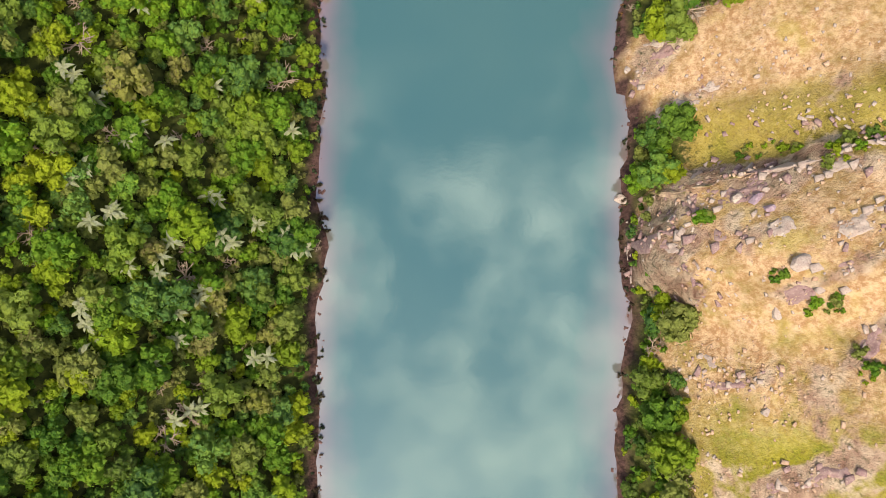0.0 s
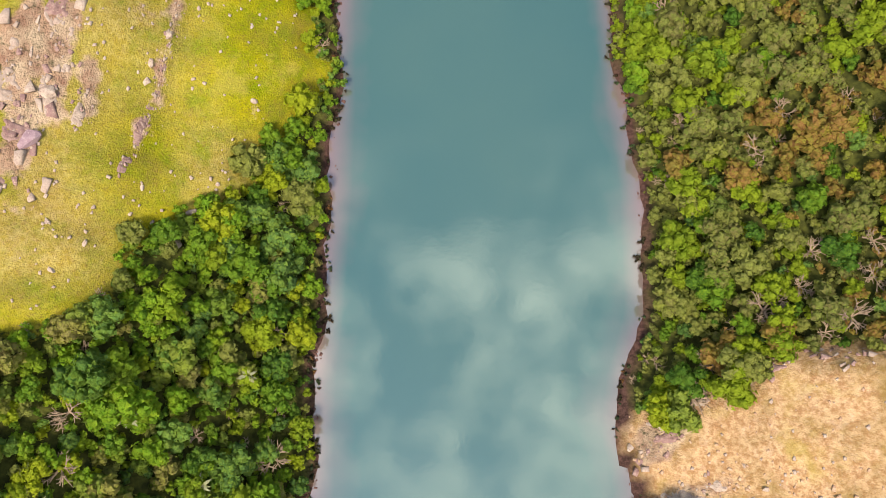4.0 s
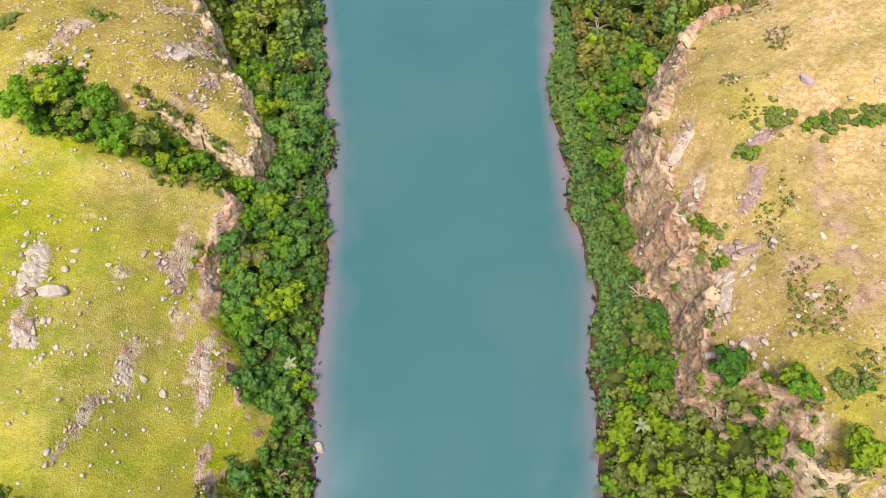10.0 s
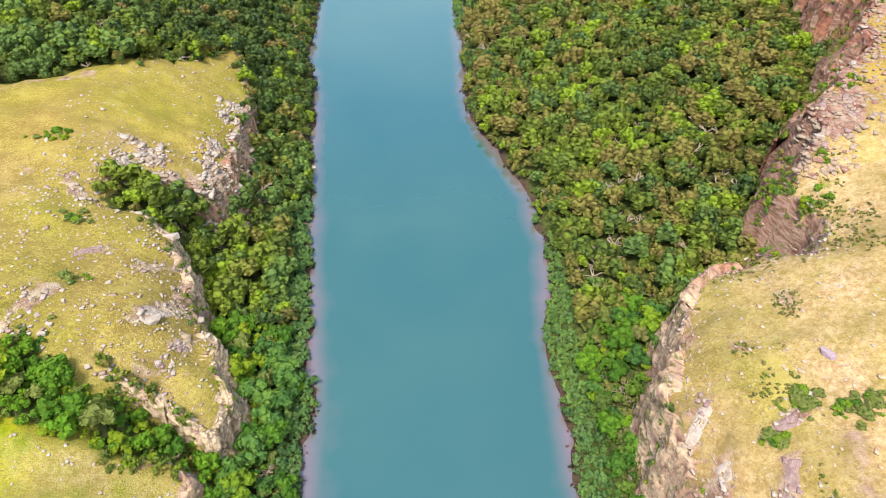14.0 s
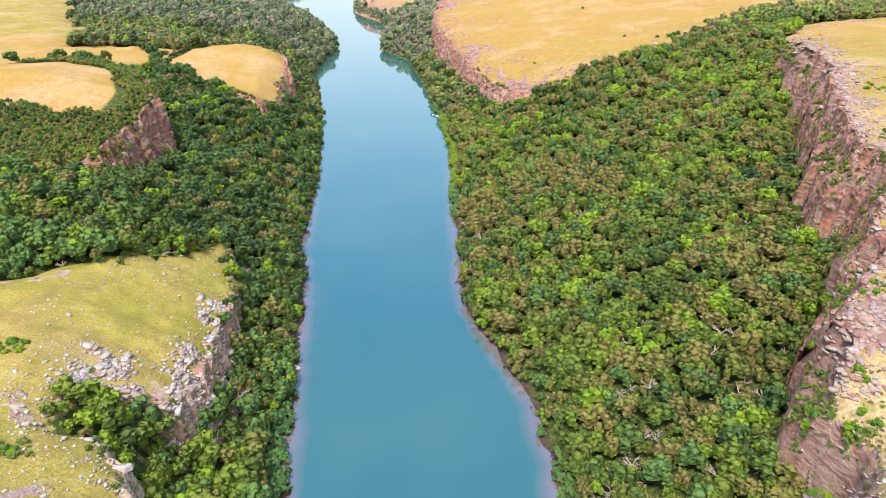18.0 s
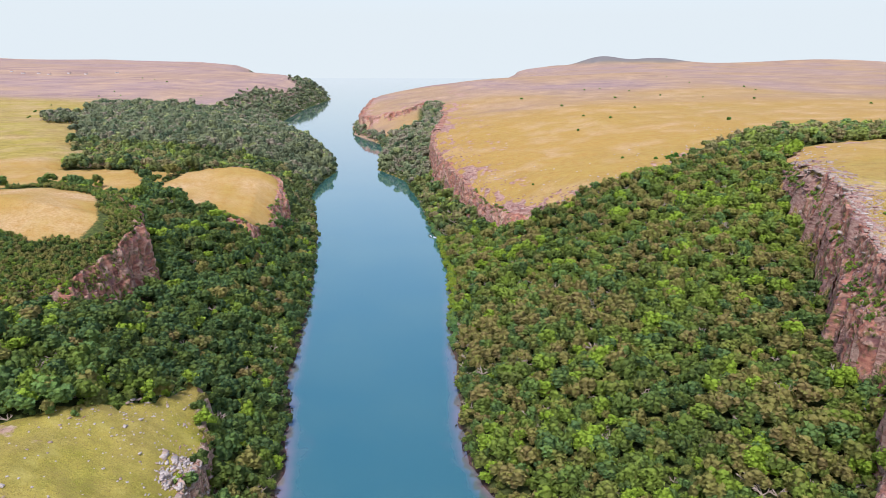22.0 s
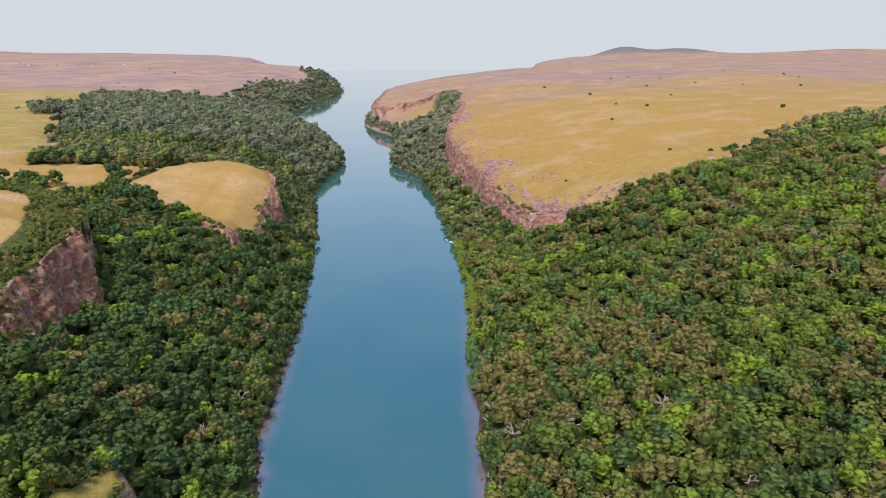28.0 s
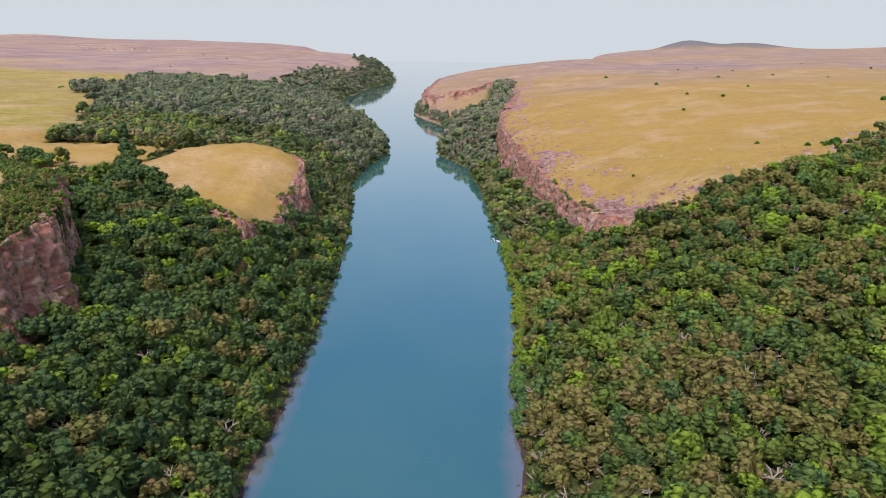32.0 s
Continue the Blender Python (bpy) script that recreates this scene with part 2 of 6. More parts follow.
def water_material():
    m = Nodes("river_water")
    shore = m.attr("shore")
    silt = m.noise(0.012, 3)
    body = m.mix(m.span(silt, 0.35, 0.65), (0.034, 0.116, 0.104), (0.050, 0.132, 0.108))
    body = m.mix(m.span(m.math("ADD", shore, m.span(m.noise(0.05, 3), 0.3, 0.7, -0.15, 0.15)), 0.2, 1.0), body, (0.21, 0.155, 0.16))
    ripple = m.bump(m.math("ADD", m.noise(0.8, 3), m.math("MULTIPLY", m.noise(0.09, 2), 3.0)), 0.016, 0.4)
    dif = m.node("ShaderNodeBsdfDiffuse", Color=body, Normal=ripple)
    glo = m.node("ShaderNodeBsdfGlossy", Roughness=0.04, Normal=ripple)
    fr = m.node("ShaderNodeFresnel", IOR=1.5, Normal=ripple)
    m.l.new(m.mix(m.span(fr.outputs[0], 0.08, 0.45), (0.70, 0.90, 1.0), (0.96, 0.97, 1.0)), glo.inputs["Color"])
    fac = m.math("MINIMUM", m.math("ADD", m.math("MULTIPLY", fr.outputs[0], 1.0), 0.17), 0.97)
    ms = m.node("ShaderNodeMixShader", Fac=fac)
    m.l.new(dif.outputs[0], ms.inputs[1])
    m.l.new(glo.outputs[0], ms.inputs[2])
    m.l.new(ms.outputs[0], m.out.inputs["Surface"])
    return m.mat


MAT_GROUND = ground_material()
MAT_WATER = water_material()
MAT_LEAF = leaf_material("canopy_leaves", (0.056, 0.180, 0.030), (0.205, 0.465, 0.032), (0.45, 0.56, 0.03), (0.44, 0.33, 0.16))
# Distance haze is put into leaf colour: strongest in far woods, half in the valley.
MAT_LEAF_HAZED = leaf_material("far_canopy_hazed", (0.20, 0.235, 0.125), (0.40, 0.43, 0.20), (0.46, 0.50, 0.19), (0.52, 0.40, 0.31))
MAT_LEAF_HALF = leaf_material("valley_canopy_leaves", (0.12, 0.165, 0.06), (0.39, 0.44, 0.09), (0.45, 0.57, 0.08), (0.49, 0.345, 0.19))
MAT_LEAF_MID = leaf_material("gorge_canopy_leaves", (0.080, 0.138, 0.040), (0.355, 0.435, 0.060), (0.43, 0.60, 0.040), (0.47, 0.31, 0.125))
MAT_BARK = bark_material("bark", (0.10, 0.07, 0.05), (0.20, 0.15, 0.11))
MAT_MANGROVE = leaf_material("bank_shrub_leaves", (0.105, 0.235, 0.085), (0.24, 0.42, 0.11), (0.42, 0.49, 0.03), (0.22, 0.30, 0.15))
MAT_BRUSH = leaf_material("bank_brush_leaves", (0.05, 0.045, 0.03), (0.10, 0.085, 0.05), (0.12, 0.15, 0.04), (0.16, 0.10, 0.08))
MAT_TWIG = bark_material("dead_wood", (0.42, 0.34, 0.25), (0.27, 0.205, 0.15))
MAT_FROND = leaf_material("frond_leaves", (0.30, 0.38, 0.17), (0.50, 0.56, 0.30), (0.60, 0.62, 0.36), (0.58, 0.62, 0.50))
MAT_STONE = stone_material("pale_stone", (0.522, 0.465, 0.388), (0.367, 0.297, 0.254), (0.183, 0.134, 0.127))
MAT_RED = stone_material("red_cliff_stone", (0.37, 0.227, 0.172), (0.21, 0.101, 0.084), (0.487, 0.395, 0.302))

MAT_RIM = stone_material("rim_stone", (0.42, 0.344, 0.26), (0.302, 0.21, 0.16), (0.168, 0.126, 0.101))
MAT_MAUVE = stone_material("mauve_brown_stone", (0.37, 0.269, 0.244), (0.235, 0.147, 0.143), (0.554, 0.454, 0.361))


def cliff_material():
    """Fractured cliff: every block has its own shade, red past the bend and cream before it."""
    m = Nodes("cliff_face_stone")
    cell, red, cleft_shade = m.attr("cell"), m.attr("red"), m.attr("cleft_shade")
    grain, band = m.noise(1.3, 5, 0.65), m.noise(0.35, 4, 0.6, m.stretch(0.4, 0.4, 1.8))
    cream = m.mix(m.span(band, 0.38, 0.62), (0.391, 0.264, 0.178), (0.629, 0.484, 0.323))
    cream = m.mix(m.span(cell, 0.3, 0.9, 0.0, 0.7), cream, (0.663, 0.527, 0.357))
    rust = m.mix(m.span(band, 0.38, 0.62), (0.275, 0.10, 0.070), (0.47, 0.215, 0.135))
    rust = m.mix(m.span(cell, 0.58, 0.92, 0.0, 0.6), rust, (0.52, 0.37, 0.265))
    c = m.mix(red, cream, rust)
    c = m.mix(m.span(m.noise(0.16, 4, 0.6), 0.55, 0.63, 0.0, 0.6), c, m.mix(grain, (0.13, 0.075, 0.085), (0.27, 0.15, 0.15)))
    c = m.mix(m.span(grain, 0.5, 0.68, 0.0, 0.5), c, (0.136, 0.0765, 0.0638))
    c = m.mix(m.span(m.noise(0.28, 5, 0.65), 0.53, 0.63, 0.0, 0.85), c, m.mix(grain, (0.068, 0.085, 0.017), (0.204, 0.187, 0.051)))
    # Shade in the gaps between blocks is painted into the stone colour.
    c = m.mix(cleft_shade, c, (0.0765, 0.051, 0.0425))
    m.shade(c, 0.92, m.bump(m.math("ADD", grain, m.noise(4.0, 4)), 0.8, 0.3), 0.2)
    return m.mat


MAT_CLIFF = cliff_material()
# ---- lie of the land ----
BANK_L = [(-300, -33), (0, -31), (74, -31), (136, -28), (200, -29), (246, -31), (300, -33), (342, -40), (382, -46), (424, -51), (483, -57), (520, -63), (546, -70), (572, -69), (633, -75), (731, -85), (808, -96), (939, -118), (1000, -135), (1100, -138), (1184, -129), (1250, -138), (1350, -165), (1512, -220), (1839, -353), (2282, -370), (2767, -355), (2900, -420), (3050, -620), (3300, -800), (4850, -1100)]
BANK_R = [(-300, 34), (-21, 34), (0, 37), (23, 36), (46, 39), (57, 36), (69, 38), (84, 44), (116, 44), (138, 40), (178, 38), (225, 40), (250, 44), (275, 39), (329, 39), (374, 44), (406, 41), (426, 35), (460, 24), (482, 18), (594, 16), (727, 18), (830, 8), (1000, -10), (1118, -29), (1204, -70), (1420, -75), (1506, -92), (1640, -150), (1800, -172), (2266, -181), (2500, -120), (2700, 60), (2900, 220), (3300, 330), (4850, 520)]
# height of the gorge's sides over the distance from the bank, station by station
GL_D = (0, 15, 30, 45, 70, 150, 400)
GL = {-80: (0, 8, 20, 30, 45, 65, 80), 80: (0, 6, 19, 30, 45, 65, 80), 130: (0, 4, 15, 28, 40, 58, 75), 250: (0, 3, 9, 24, 37, 54, 75), 275: (0, 4, 14, 31, 43, 56, 75), 300: (0, 3, 7, 30, 46, 57, 75), 355: (0, 4, 9, 33, 48, 58, 75)}
GL.update({400: (0, 4, 10, 24, 46, 58, 75), 480: (0, 6, 14, 26, 46, 61, 78), 560: (0, 10, 20, 25, 31, 68, 84), 620: (0, 8, 19, 27, 36, 62, 84), 700: (0, 10, 28, 45, 51, 60, 68),
      800: (0, 10, 38, 56, 62, 63, 65), 950: (0, 8, 16, 24, 35, 45, 60), 1200: (0, 10, 20, 28, 35, 48, 62), 1500: (0, 6, 12, 18, 24, 38, 60), 1900: (0, 7, 14, 20, 28, 40, 58), 2800: (0, 14, 28, 40, 56, 80, 98), 3400: (0, 12, 24, 38, 54, 80, 100)})
PL_D = (0, 15, 30, 45, 70, 150, 400, 1000)
PL = {80: (0, 8, 20, 32, 45, 62, 80, 90), 130: (0, 10, 19, 34, 43, 55, 75, 90), 180: (0, 11, 22, 37, 43, 55, 75, 90), 250: (0, 11, 18, 29, 38, 53, 75, 90), 300: (5, 22, 32, 38, 48, 58, 75, 90)}
PL.update({400: (10, 24, 32, 39, 50, 60, 72, 90), 480: (12, 24, 31, 38, 48, 58, 75, 90), 590: (20, 34, 48, 60, 76, 90, 90, 92), 650: (20, 34, 48, 58, 72, 86, 74, 78),
      720: (12, 22, 36, 47, 52, 60, 65, 75), 815: (20, 40, 60, 64, 67, 66, 64, 75), 1000: (15, 30, 40, 45, 50, 60, 66, 72), 1500: (4, 12, 20, 26, 32, 44, 62, 72), 1900: (2, 8, 15, 22, 30, 42, 60, 76), 2800: (4, 16, 30, 43, 59, 83, 101, 112), 3400: (4, 14, 26, 40, 56, 82, 103, 116)})
GR_D = (0, 10, 20, 35, 60, 120, 300)
GR = {-80: (0, 6, 14, 24, 38, 60, 85), 0: (0, 8, 16, 30, 45, 65, 85), 55: (1, 6, 13, 24, 40, 62, 85), 100: (0, 4, 10, 17, 35, 60, 85), 150: (0, 5, 12, 22, 38, 60, 85)}
GR.update({200: (0, 5, 14, 36, 47, 64, 88), 215: (0, 4, 8, 20, 40, 64, 88), 260: (0, 4, 7, 10, 25, 60, 90), 320: (0, 4, 8, 13, 20, 50, 90), 390: (0, 4, 8, 13, 18, 35, 90), 480: (0, 4, 8, 14, 20, 31, 70),
      530: (0, 4, 8, 14, 21, 33, 75), 600: (0, 4, 8, 14, 20, 34, 75), 750: (0, 5, 10, 17, 33, 58, 90), 1000: (0, 6, 12, 20, 30, 45, 80), 2500: (0, 8, 14, 20, 28, 40, 60)})
PR_D = (0, 10, 20, 35, 60, 120, 300, 800)
PR = {-80: (3, 9, 17, 28, 42, 63, 90, 100), -3: (3, 10, 19, 33, 48, 67, 89, 100), 10: (10, 24, 31, 42, 55, 70, 90, 100), 55: (3, 8, 14, 26, 40, 62, 90, 100), 200: (10, 20, 28, 42, 50, 64, 88, 100), 285: (24, 34, 38, 45, 52, 66, 88, 100)}
PR.update({330: (22, 28, 32, 36, 48, 64, 88, 100), 400: (25, 30, 35, 42, 55, 74, 92, 100), 560: (30, 40, 45, 55, 70, 90, 99, 104), 660: (30, 40, 45, 55, 70, 88, 96, 102),
      740: (30, 36, 38, 39, 42, 62, 92, 100), 1000: (40, 45, 48, 50, 55, 62, 85, 95), 1300: (40, 45, 48, 50, 54, 60, 80, 96), 1700: (20, 30, 35, 40, 46, 54, 76, 98), 2500: (18, 30, 38, 44, 50, 62, 84, 106), 3400: (5, 15, 25, 34, 45, 62, 86, 108)})


def bank(line, y):
    return np.interp(y, [p[0] for p in line], [p[1] for p in line])


def slope(table, steps, d, y):
    """Height at distance d from the bank, between the stations of a table."""
    at = sorted(table)
    cols = [np.interp(d, steps, table[s]) for s in at]
    k = np.clip(np.searchsorted(at, y) - 1, 0, len(at) - 2)
    lo, hi = np.array(at)[k], np.array(at)[k + 1]
    f = np.clip((y - lo) / (hi - lo), 0, 1)
    cols = np.array(cols)
    n = np.arange(len(f))
    return cols[k, n] * (1 - f) + cols[k + 1, n] * f

# outlines of the grass-covered heights, as seen from above
HILL_L = [(-900, 60), (-83, 80), (-75, 82), (-66, 88), (-62, 99), (-50, 107), (-46, 119), (-42, 130), (-35, 143), (-35, 155), (-42, 166), (-46, 190), (-42, 205), (-49, 222), (-53, 245), (-54, 262), (-57, 270), (-68, 267), (-87, 267), (-103, 271), (-107, 278), (-98, 284), (-75, 283), (-66, 283), (-53, 278), (-50, 290), (-56, 306), (-63, 315), (-66, 326), (-76, 338), (-84, 344), (-98, 340), (-105, 347), (-99, 368), (-86, 366), (-75, 365), (-70, 385), (-70, 402), (-74, 440), (-80, 463), (-87, 486), (-94, 478), (-110, 455), (-128, 428)]
HILL_L2 = [(-150, 405), (-200, 395), (-900, 390)]
CRAG_L = [(-158, 522), (-150, 560), (-150, 598), (-165, 625), (-185, 652), (-215, 690), (-240, 730), (-900, 730), (-900, 470), (-260, 480), (-190, 505)]
MEADOW_L = [(-182, 665), (-205, 720), (-225, 735), (-900, 735), (-900, 520), (-190, 556), (-174, 562), (-174, 585), (-200, 640), (-262, 636), (-262, 664)]
KNOLL_L = [(-121, 688), (-117, 740), (-114, 790), (-122, 818), (-134, 836), (-169, 852), (-199, 806), (-217, 762), (-170, 718), (-133, 690)]
FAR_L = [(-4800, 700), (-320, 752), (-222, 762), (-250, 816), (-292, 806), (-340, 842), (-338, 890), (-385, 1000), (-428, 1120), (-520, 1290), (-600, 1480), (-690, 1640), (-600, 1800), (-500, 1890), (-430, 1980), (-425, 2300), (-430, 2740), (-500, 2860), (-680, 3040), (-860, 3300), (-1160, 4850), (-4800, 4850)]
CRAG_R = [(140, -900), (60, -90), (46, -60), (44, -30), (47, -22), (46, -8), (46, 2), (37, 10), (37, 15), (45, 22), (43, 27), (54, 30), (82, 31), (80, 36), (63, 36), (45, 42), (39, 48), (36.5, 55), (38, 60), (47, 63), (53, 68), (65, 75), (79, 73), (110, 85), (150, 70), (900, 60), (900, -900)]
BLUFF_R = [(83, 181), (69, 185), (66, 190), (70, 196), (67, 202), (58, 209), (57, 225), (60, 239), (56, 251), (55, 267), (60, 283), (68, 312), (78, 327), (91, 325), (104, 322), (108, 330), (103, 350), (120, 376), (132, 390), (145, 406), (160, 429), (174, 452), (170, 467), (174, 487), (190, 526), (209, 566), (225, 620), (240, 665), (256, 700), (276, 745), (300, 772), (340, 796), (430, 850), (500, 930)]
BLUFF_R2 = [(540, 985), (4800, 1000), (4800, 0), (200, 90), (140, 130), (110, 165)]
PLAIN_R = [(75, 733), (62, 758), (49, 800), (33, 900), (12, 1026), (5, 1150), (10, 1243), (28, 1480), (28, 1700), (-8, 1760), (-52, 1640), (-110, 1620), (-140, 1665), (-152, 1800), (-165, 2250), (-105, 2480), (80, 2680), (250, 2880), (370, 3280), (570, 4850), (4800, 4850)]
PLAIN_R2 = [(4800, 990), (540, 995), (420, 968), (330, 900), (252, 832), (196, 780), (140, 756), (95, 742)]


def within(poly, x, y):
    """Signed distance to an outline, positive inside."""
    inside = np.zeros(len(x), bool)
    best = np.full(len(x), 1e9)
    for (ax, ay), (bx, by) in zip(poly, poly[1:] + poly[:1]):
        ex, ey = bx - ax, by - ay
        f = np.clip(((x - ax) * ex + (y - ay) * ey) / (ex * ex + ey * ey), 0, 1)
        best = np.minimum(best, np.hypot(x - ax - f * ex, y - ay - f * ey))
        if ay != by:
            inside ^= ((ay > y) != (by > y)) & (x < ex * (y - ay) / ey + ax)
    return np.where(inside, best, -best)


def lattice(x, y, seed):
    n = np.sin(x * 127.1 + y * 311.7 + seed * 74.7) * 43758.5453
    return n - np.floor(n)


def wave(x, y, size, seed=0):
    """Smooth random field of about -1 to 1 whose lumps are size metres across."""
    u, v = x / size, y / size
    i, j = np.floor(u), np.floor(v)
    f, g = u - i, v - j
    f, g = f * f * (3 - 2 * f), g * g * (3 - 2 * g)
    a, b = lattice(i, j, seed), lattice(i + 1, j, seed)
    c, d = lattice(i, j + 1, seed), lattice(i + 1, j + 1, seed)
    return 2 * ((a * (1 - f) + b * f) * (1 - g) + (c * (1 - f) + d * f) * g) - 1


def ramp(v, a, b):
    t = np.clip((v - a) / (b - a), 0, 1)
    return t * t * (3 - 2 * t)


HEIGHTS_L = [HILL_L + HILL_L2, CRAG_L, KNOLL_L, FAR_L]
HEIGHTS_R = [CRAG_R, BLUFF_R + BLUFF_R2, PLAIN_R + PLAIN_R2]


def heights(x, y):
    """Signed distance to the edge of the nearest height (positive on top)."""
    left = np.max([within(p, x, y) for p in HEIGHTS_L], axis=0)
    right = np.max([within(p, x, y) for p in HEIGHTS_R], axis=0)
    return left, right


def land(x, y):
    """Height of the ground, signed distance to the cliff edge, and the drop there."""
    x, y = np.asarray(x, float), np.asarray(y, float)
    bl = bank(BANK_L, y) + 1.6 * wave(x * 0, y, 9, 5) + 0.8 * wave(x * 0, y, 4, 6)
    br = bank(BANK_R, y) + 1.6 * wave(x * 0, y, 9, 7) + 0.8 * wave(x * 0, y, 4, 8)
    dl, dr = bl - x, x - br
    sl, sr = heights(x, y)
    left = dl > dr
    rough = 1.8 * wave(x, y, 8, 1) + 1.2 * wave(x, y, 3.4, 2) + 2.8 * wave(x, y, 19, 3) + 1.5 * wave(x, y, 12, 4)
    rough = rough + left * ramp(y, 850, 1000) * (30 * wave(x, y, 95, 15) + 14 * wave(x, y, 40, 16))
    s = np.where(left, sl, sr) + rough
    d = np.where(left, dl, dr)
    g = np.where(left, slope(GL, GL_D, dl, y), slope(GR, GR_D, dr, y))
    p = np.maximum(np.where(left, slope(PL, PL_D, dl, y), slope(PR, PR_D, dr, y)), g)
    wide = 3.0 + np.where(left, 1.0 * ramp(y, 278, 290) * ramp(y, 356, 340) + 1.5 * ramp(y, 500, 530) * ramp(y, 680, 640), 0.5 * ramp(y, 195, 215) * ramp(y, 350, 330) + 2.0 * ramp(y, 340, 360))
    m = ramp(s, -2.0, wide)
    terraced = 0.60 * ramp(s, -2, 1.5) + 0.16 * np.clip((s - 1.5) / 4.5, 0, 1) + 0.24 * ramp(s, 5.5, 8.5)
    m = 0.45 * m + 0.55 * (np.floor(m * 3.999) / 4 + 0.25 * ramp(m * 4 % 1, 0.2, 0.8))
    tier = np.where(left, 0, ramp(y, 335, 360) * ramp(y, 735, 700))
    m = m + (terraced - m) * tier
    nose = left * ramp(y, 278, 290) * ramp(y, 356, 340)
    drop = p - g
    h = g + drop * m * (1 - (0.16 + 0.12 * nose) * (1 - tier) * ramp(s, 16, 0))
    near = np.exp(-np.maximum(np.abs(x) - 300, 0) / 400) * ramp(d, 2, 30)
    h = h + near * (1.6 * wave(x, y, 38, 11) + 0.7 * wave(x, y, 13, 12) + 0.2 * wave(0.8 * x + 0.6 * y, 0.8 * y - 0.6 * x, 5, 13)) + ramp(d, 200, 900) * 7 * wave(x, y, 420, 14)
    h = h + 50 * np.exp(-((x - 1000) / 150) ** 2 - ((y - 4300) / 160) ** 2) + 34 * np.exp(-((x - 1330) / 190) ** 2 - ((y - 4350) / 160) ** 2) + 26 * np.exp(-((x - 2300) / 420) ** 2 - ((y - 4300) / 250) ** 2) + 28 * np.exp(-((x + 2750) / 300) ** 2 - ((y - 4300) / 250) ** 2)
    h = np.where(d < 0, np.maximum(d * 0.35, -6.0) - 0.15, h)
    return h, s, drop, d, left


def grid_axis(lo, a, b, hi, step, grow):
    mid = list(np.arange(a, b + 0.01, step))
    for end, sign in ((hi, 1), (lo, -1)):
        v, st = (mid[-1] if sign > 0 else mid[0]), step
        while abs(v - end) > 1e-6:
            st = min(st * grow, 140)
            v = min(v + st, end) if sign > 0 else max(v - st, end)
            mid.insert(len(mid) if sign > 0 else 0, v)
    return np.array(mid)


def mesh_of(name, verts, faces, material, attrs=None, smooth=False):
    """A mesh from arrays; faces all have the same number of corners."""
    me = bpy.data.meshes.new(name)
    verts, faces = np.asarray(verts, np.float32), np.asarray(faces, np.int32)
    k = faces.shape[1]
    me.vertices.add(len(verts))
    me.vertices.foreach_set("co", verts.ravel())
    me.loops.add(faces.size)
    me.loops.foreach_set("vertex_index", faces.ravel())
    me.polygons.add(len(faces))
    me.polygons.foreach_set("loop_start", np.arange(0, faces.size, k, dtype=np.int32))
    if smooth:
        me.polygons.foreach_set("use_smooth", np.ones(len(faces), bool))
    for key, values in (attrs or {}).items():
        me.attributes.new(key, "FLOAT", "POINT").data.foreach_set("value", np.asarray(values, np.float32))
    me.update(calc_edges=True)
    me.materials.append(material)
    return me


def grid_faces(nx, ny):
    i = np.arange(nx * ny).reshape(ny, nx)
    return np.stack([i[:-1, :-1], i[:-1, 1:], i[1:, 1:], i[1:, :-1]], -1).reshape(-1, 4)


# ledges that break through the turf: from, to, breadth
HILL_LEDGES = [((-67, 110), (-61, 138), 0.8), ((-61, 138), (-57, 166), 0.8), ((-57, 166), (-54, 178), 1.1), ((-79, 119), (-77, 139), 2.0), ((-77, 139), (-76.5, 151), 2.3), ((-76.5, 151), (-78, 162), 2.3), ((-78, 162), (-72, 167), 1.5), ((-72, 167), (-74, 174), 1.4), ((-82, 100), (-84, 122), 2.6), ((-83, 122), (-82, 160), 3.4), ((-82, 172), (-86, 190), 3.0), ((-84, 212), (-90, 238), 2.6)]
HILL_EAST_LEDGES = [((-49, 182), (-50, 200), 1.0), ((-52, 208), (-55, 222), 1.1), ((-62, 228), (-63, 250), 1.4), ((-72, 236), (-66, 242), 1.6), ((-57, 238), (-56, 262), 1.2), ((-66, 206), (-68, 220), 1.0), ((-72, 190), (-69, 204), 1.0), ((-74, 118), (-72, 130), 0.9)]
CRAG_LEDGES = [((46, 23), (58, 26), 2.2), ((58, 26), (72, 28), 1.8), ((41, 13), (50, 17), 2.4), ((52, 14), (60, 18), 1.5), ((60, 4), (72, 12), 1.8), ((66, 16), (78, 20), 1.6), ((50, -14), (60, -10), 1.5), ((44, -14), (50, -8), 1.8), ((58, -32), (68, -26), 1.6), ((44, 44), (54, 48), 1.4), ((40, 52), (48, 60), 1.4), ((43, 59), (53, 66), 1.8), ((53, 67), (65, 73), 1.5), ((38, 8), (44, 14), 1.8), ((70, -6), (76, 2), 1.4)]
BLUFF_LEDGES = [((62, 230), (72, 236), 2.0), ((66, 240), (76, 236), 1.8), ((60, 250), (66, 262), 2.0), ((72, 246), (76, 256), 1.5), ((60, 266), (66, 276), 1.6), ((60, 214), (72, 214), 1.8), ((62, 222), (66, 230), 1.6), ((74, 262), (84, 268), 1.5)]
NOSE_LEDGES = [((-74, 300), (-70, 312), 2.2), ((-68, 290), (-64, 300), 1.8), ((-80, 322), (-72, 330), 1.8), ((-98, 296), (-92, 306), 1.6), ((-86, 346), (-80, 352), 1.5), ((-96, 318), (-90, 324), 1.2), ((-110, 352), (-104, 345), 1.5)]
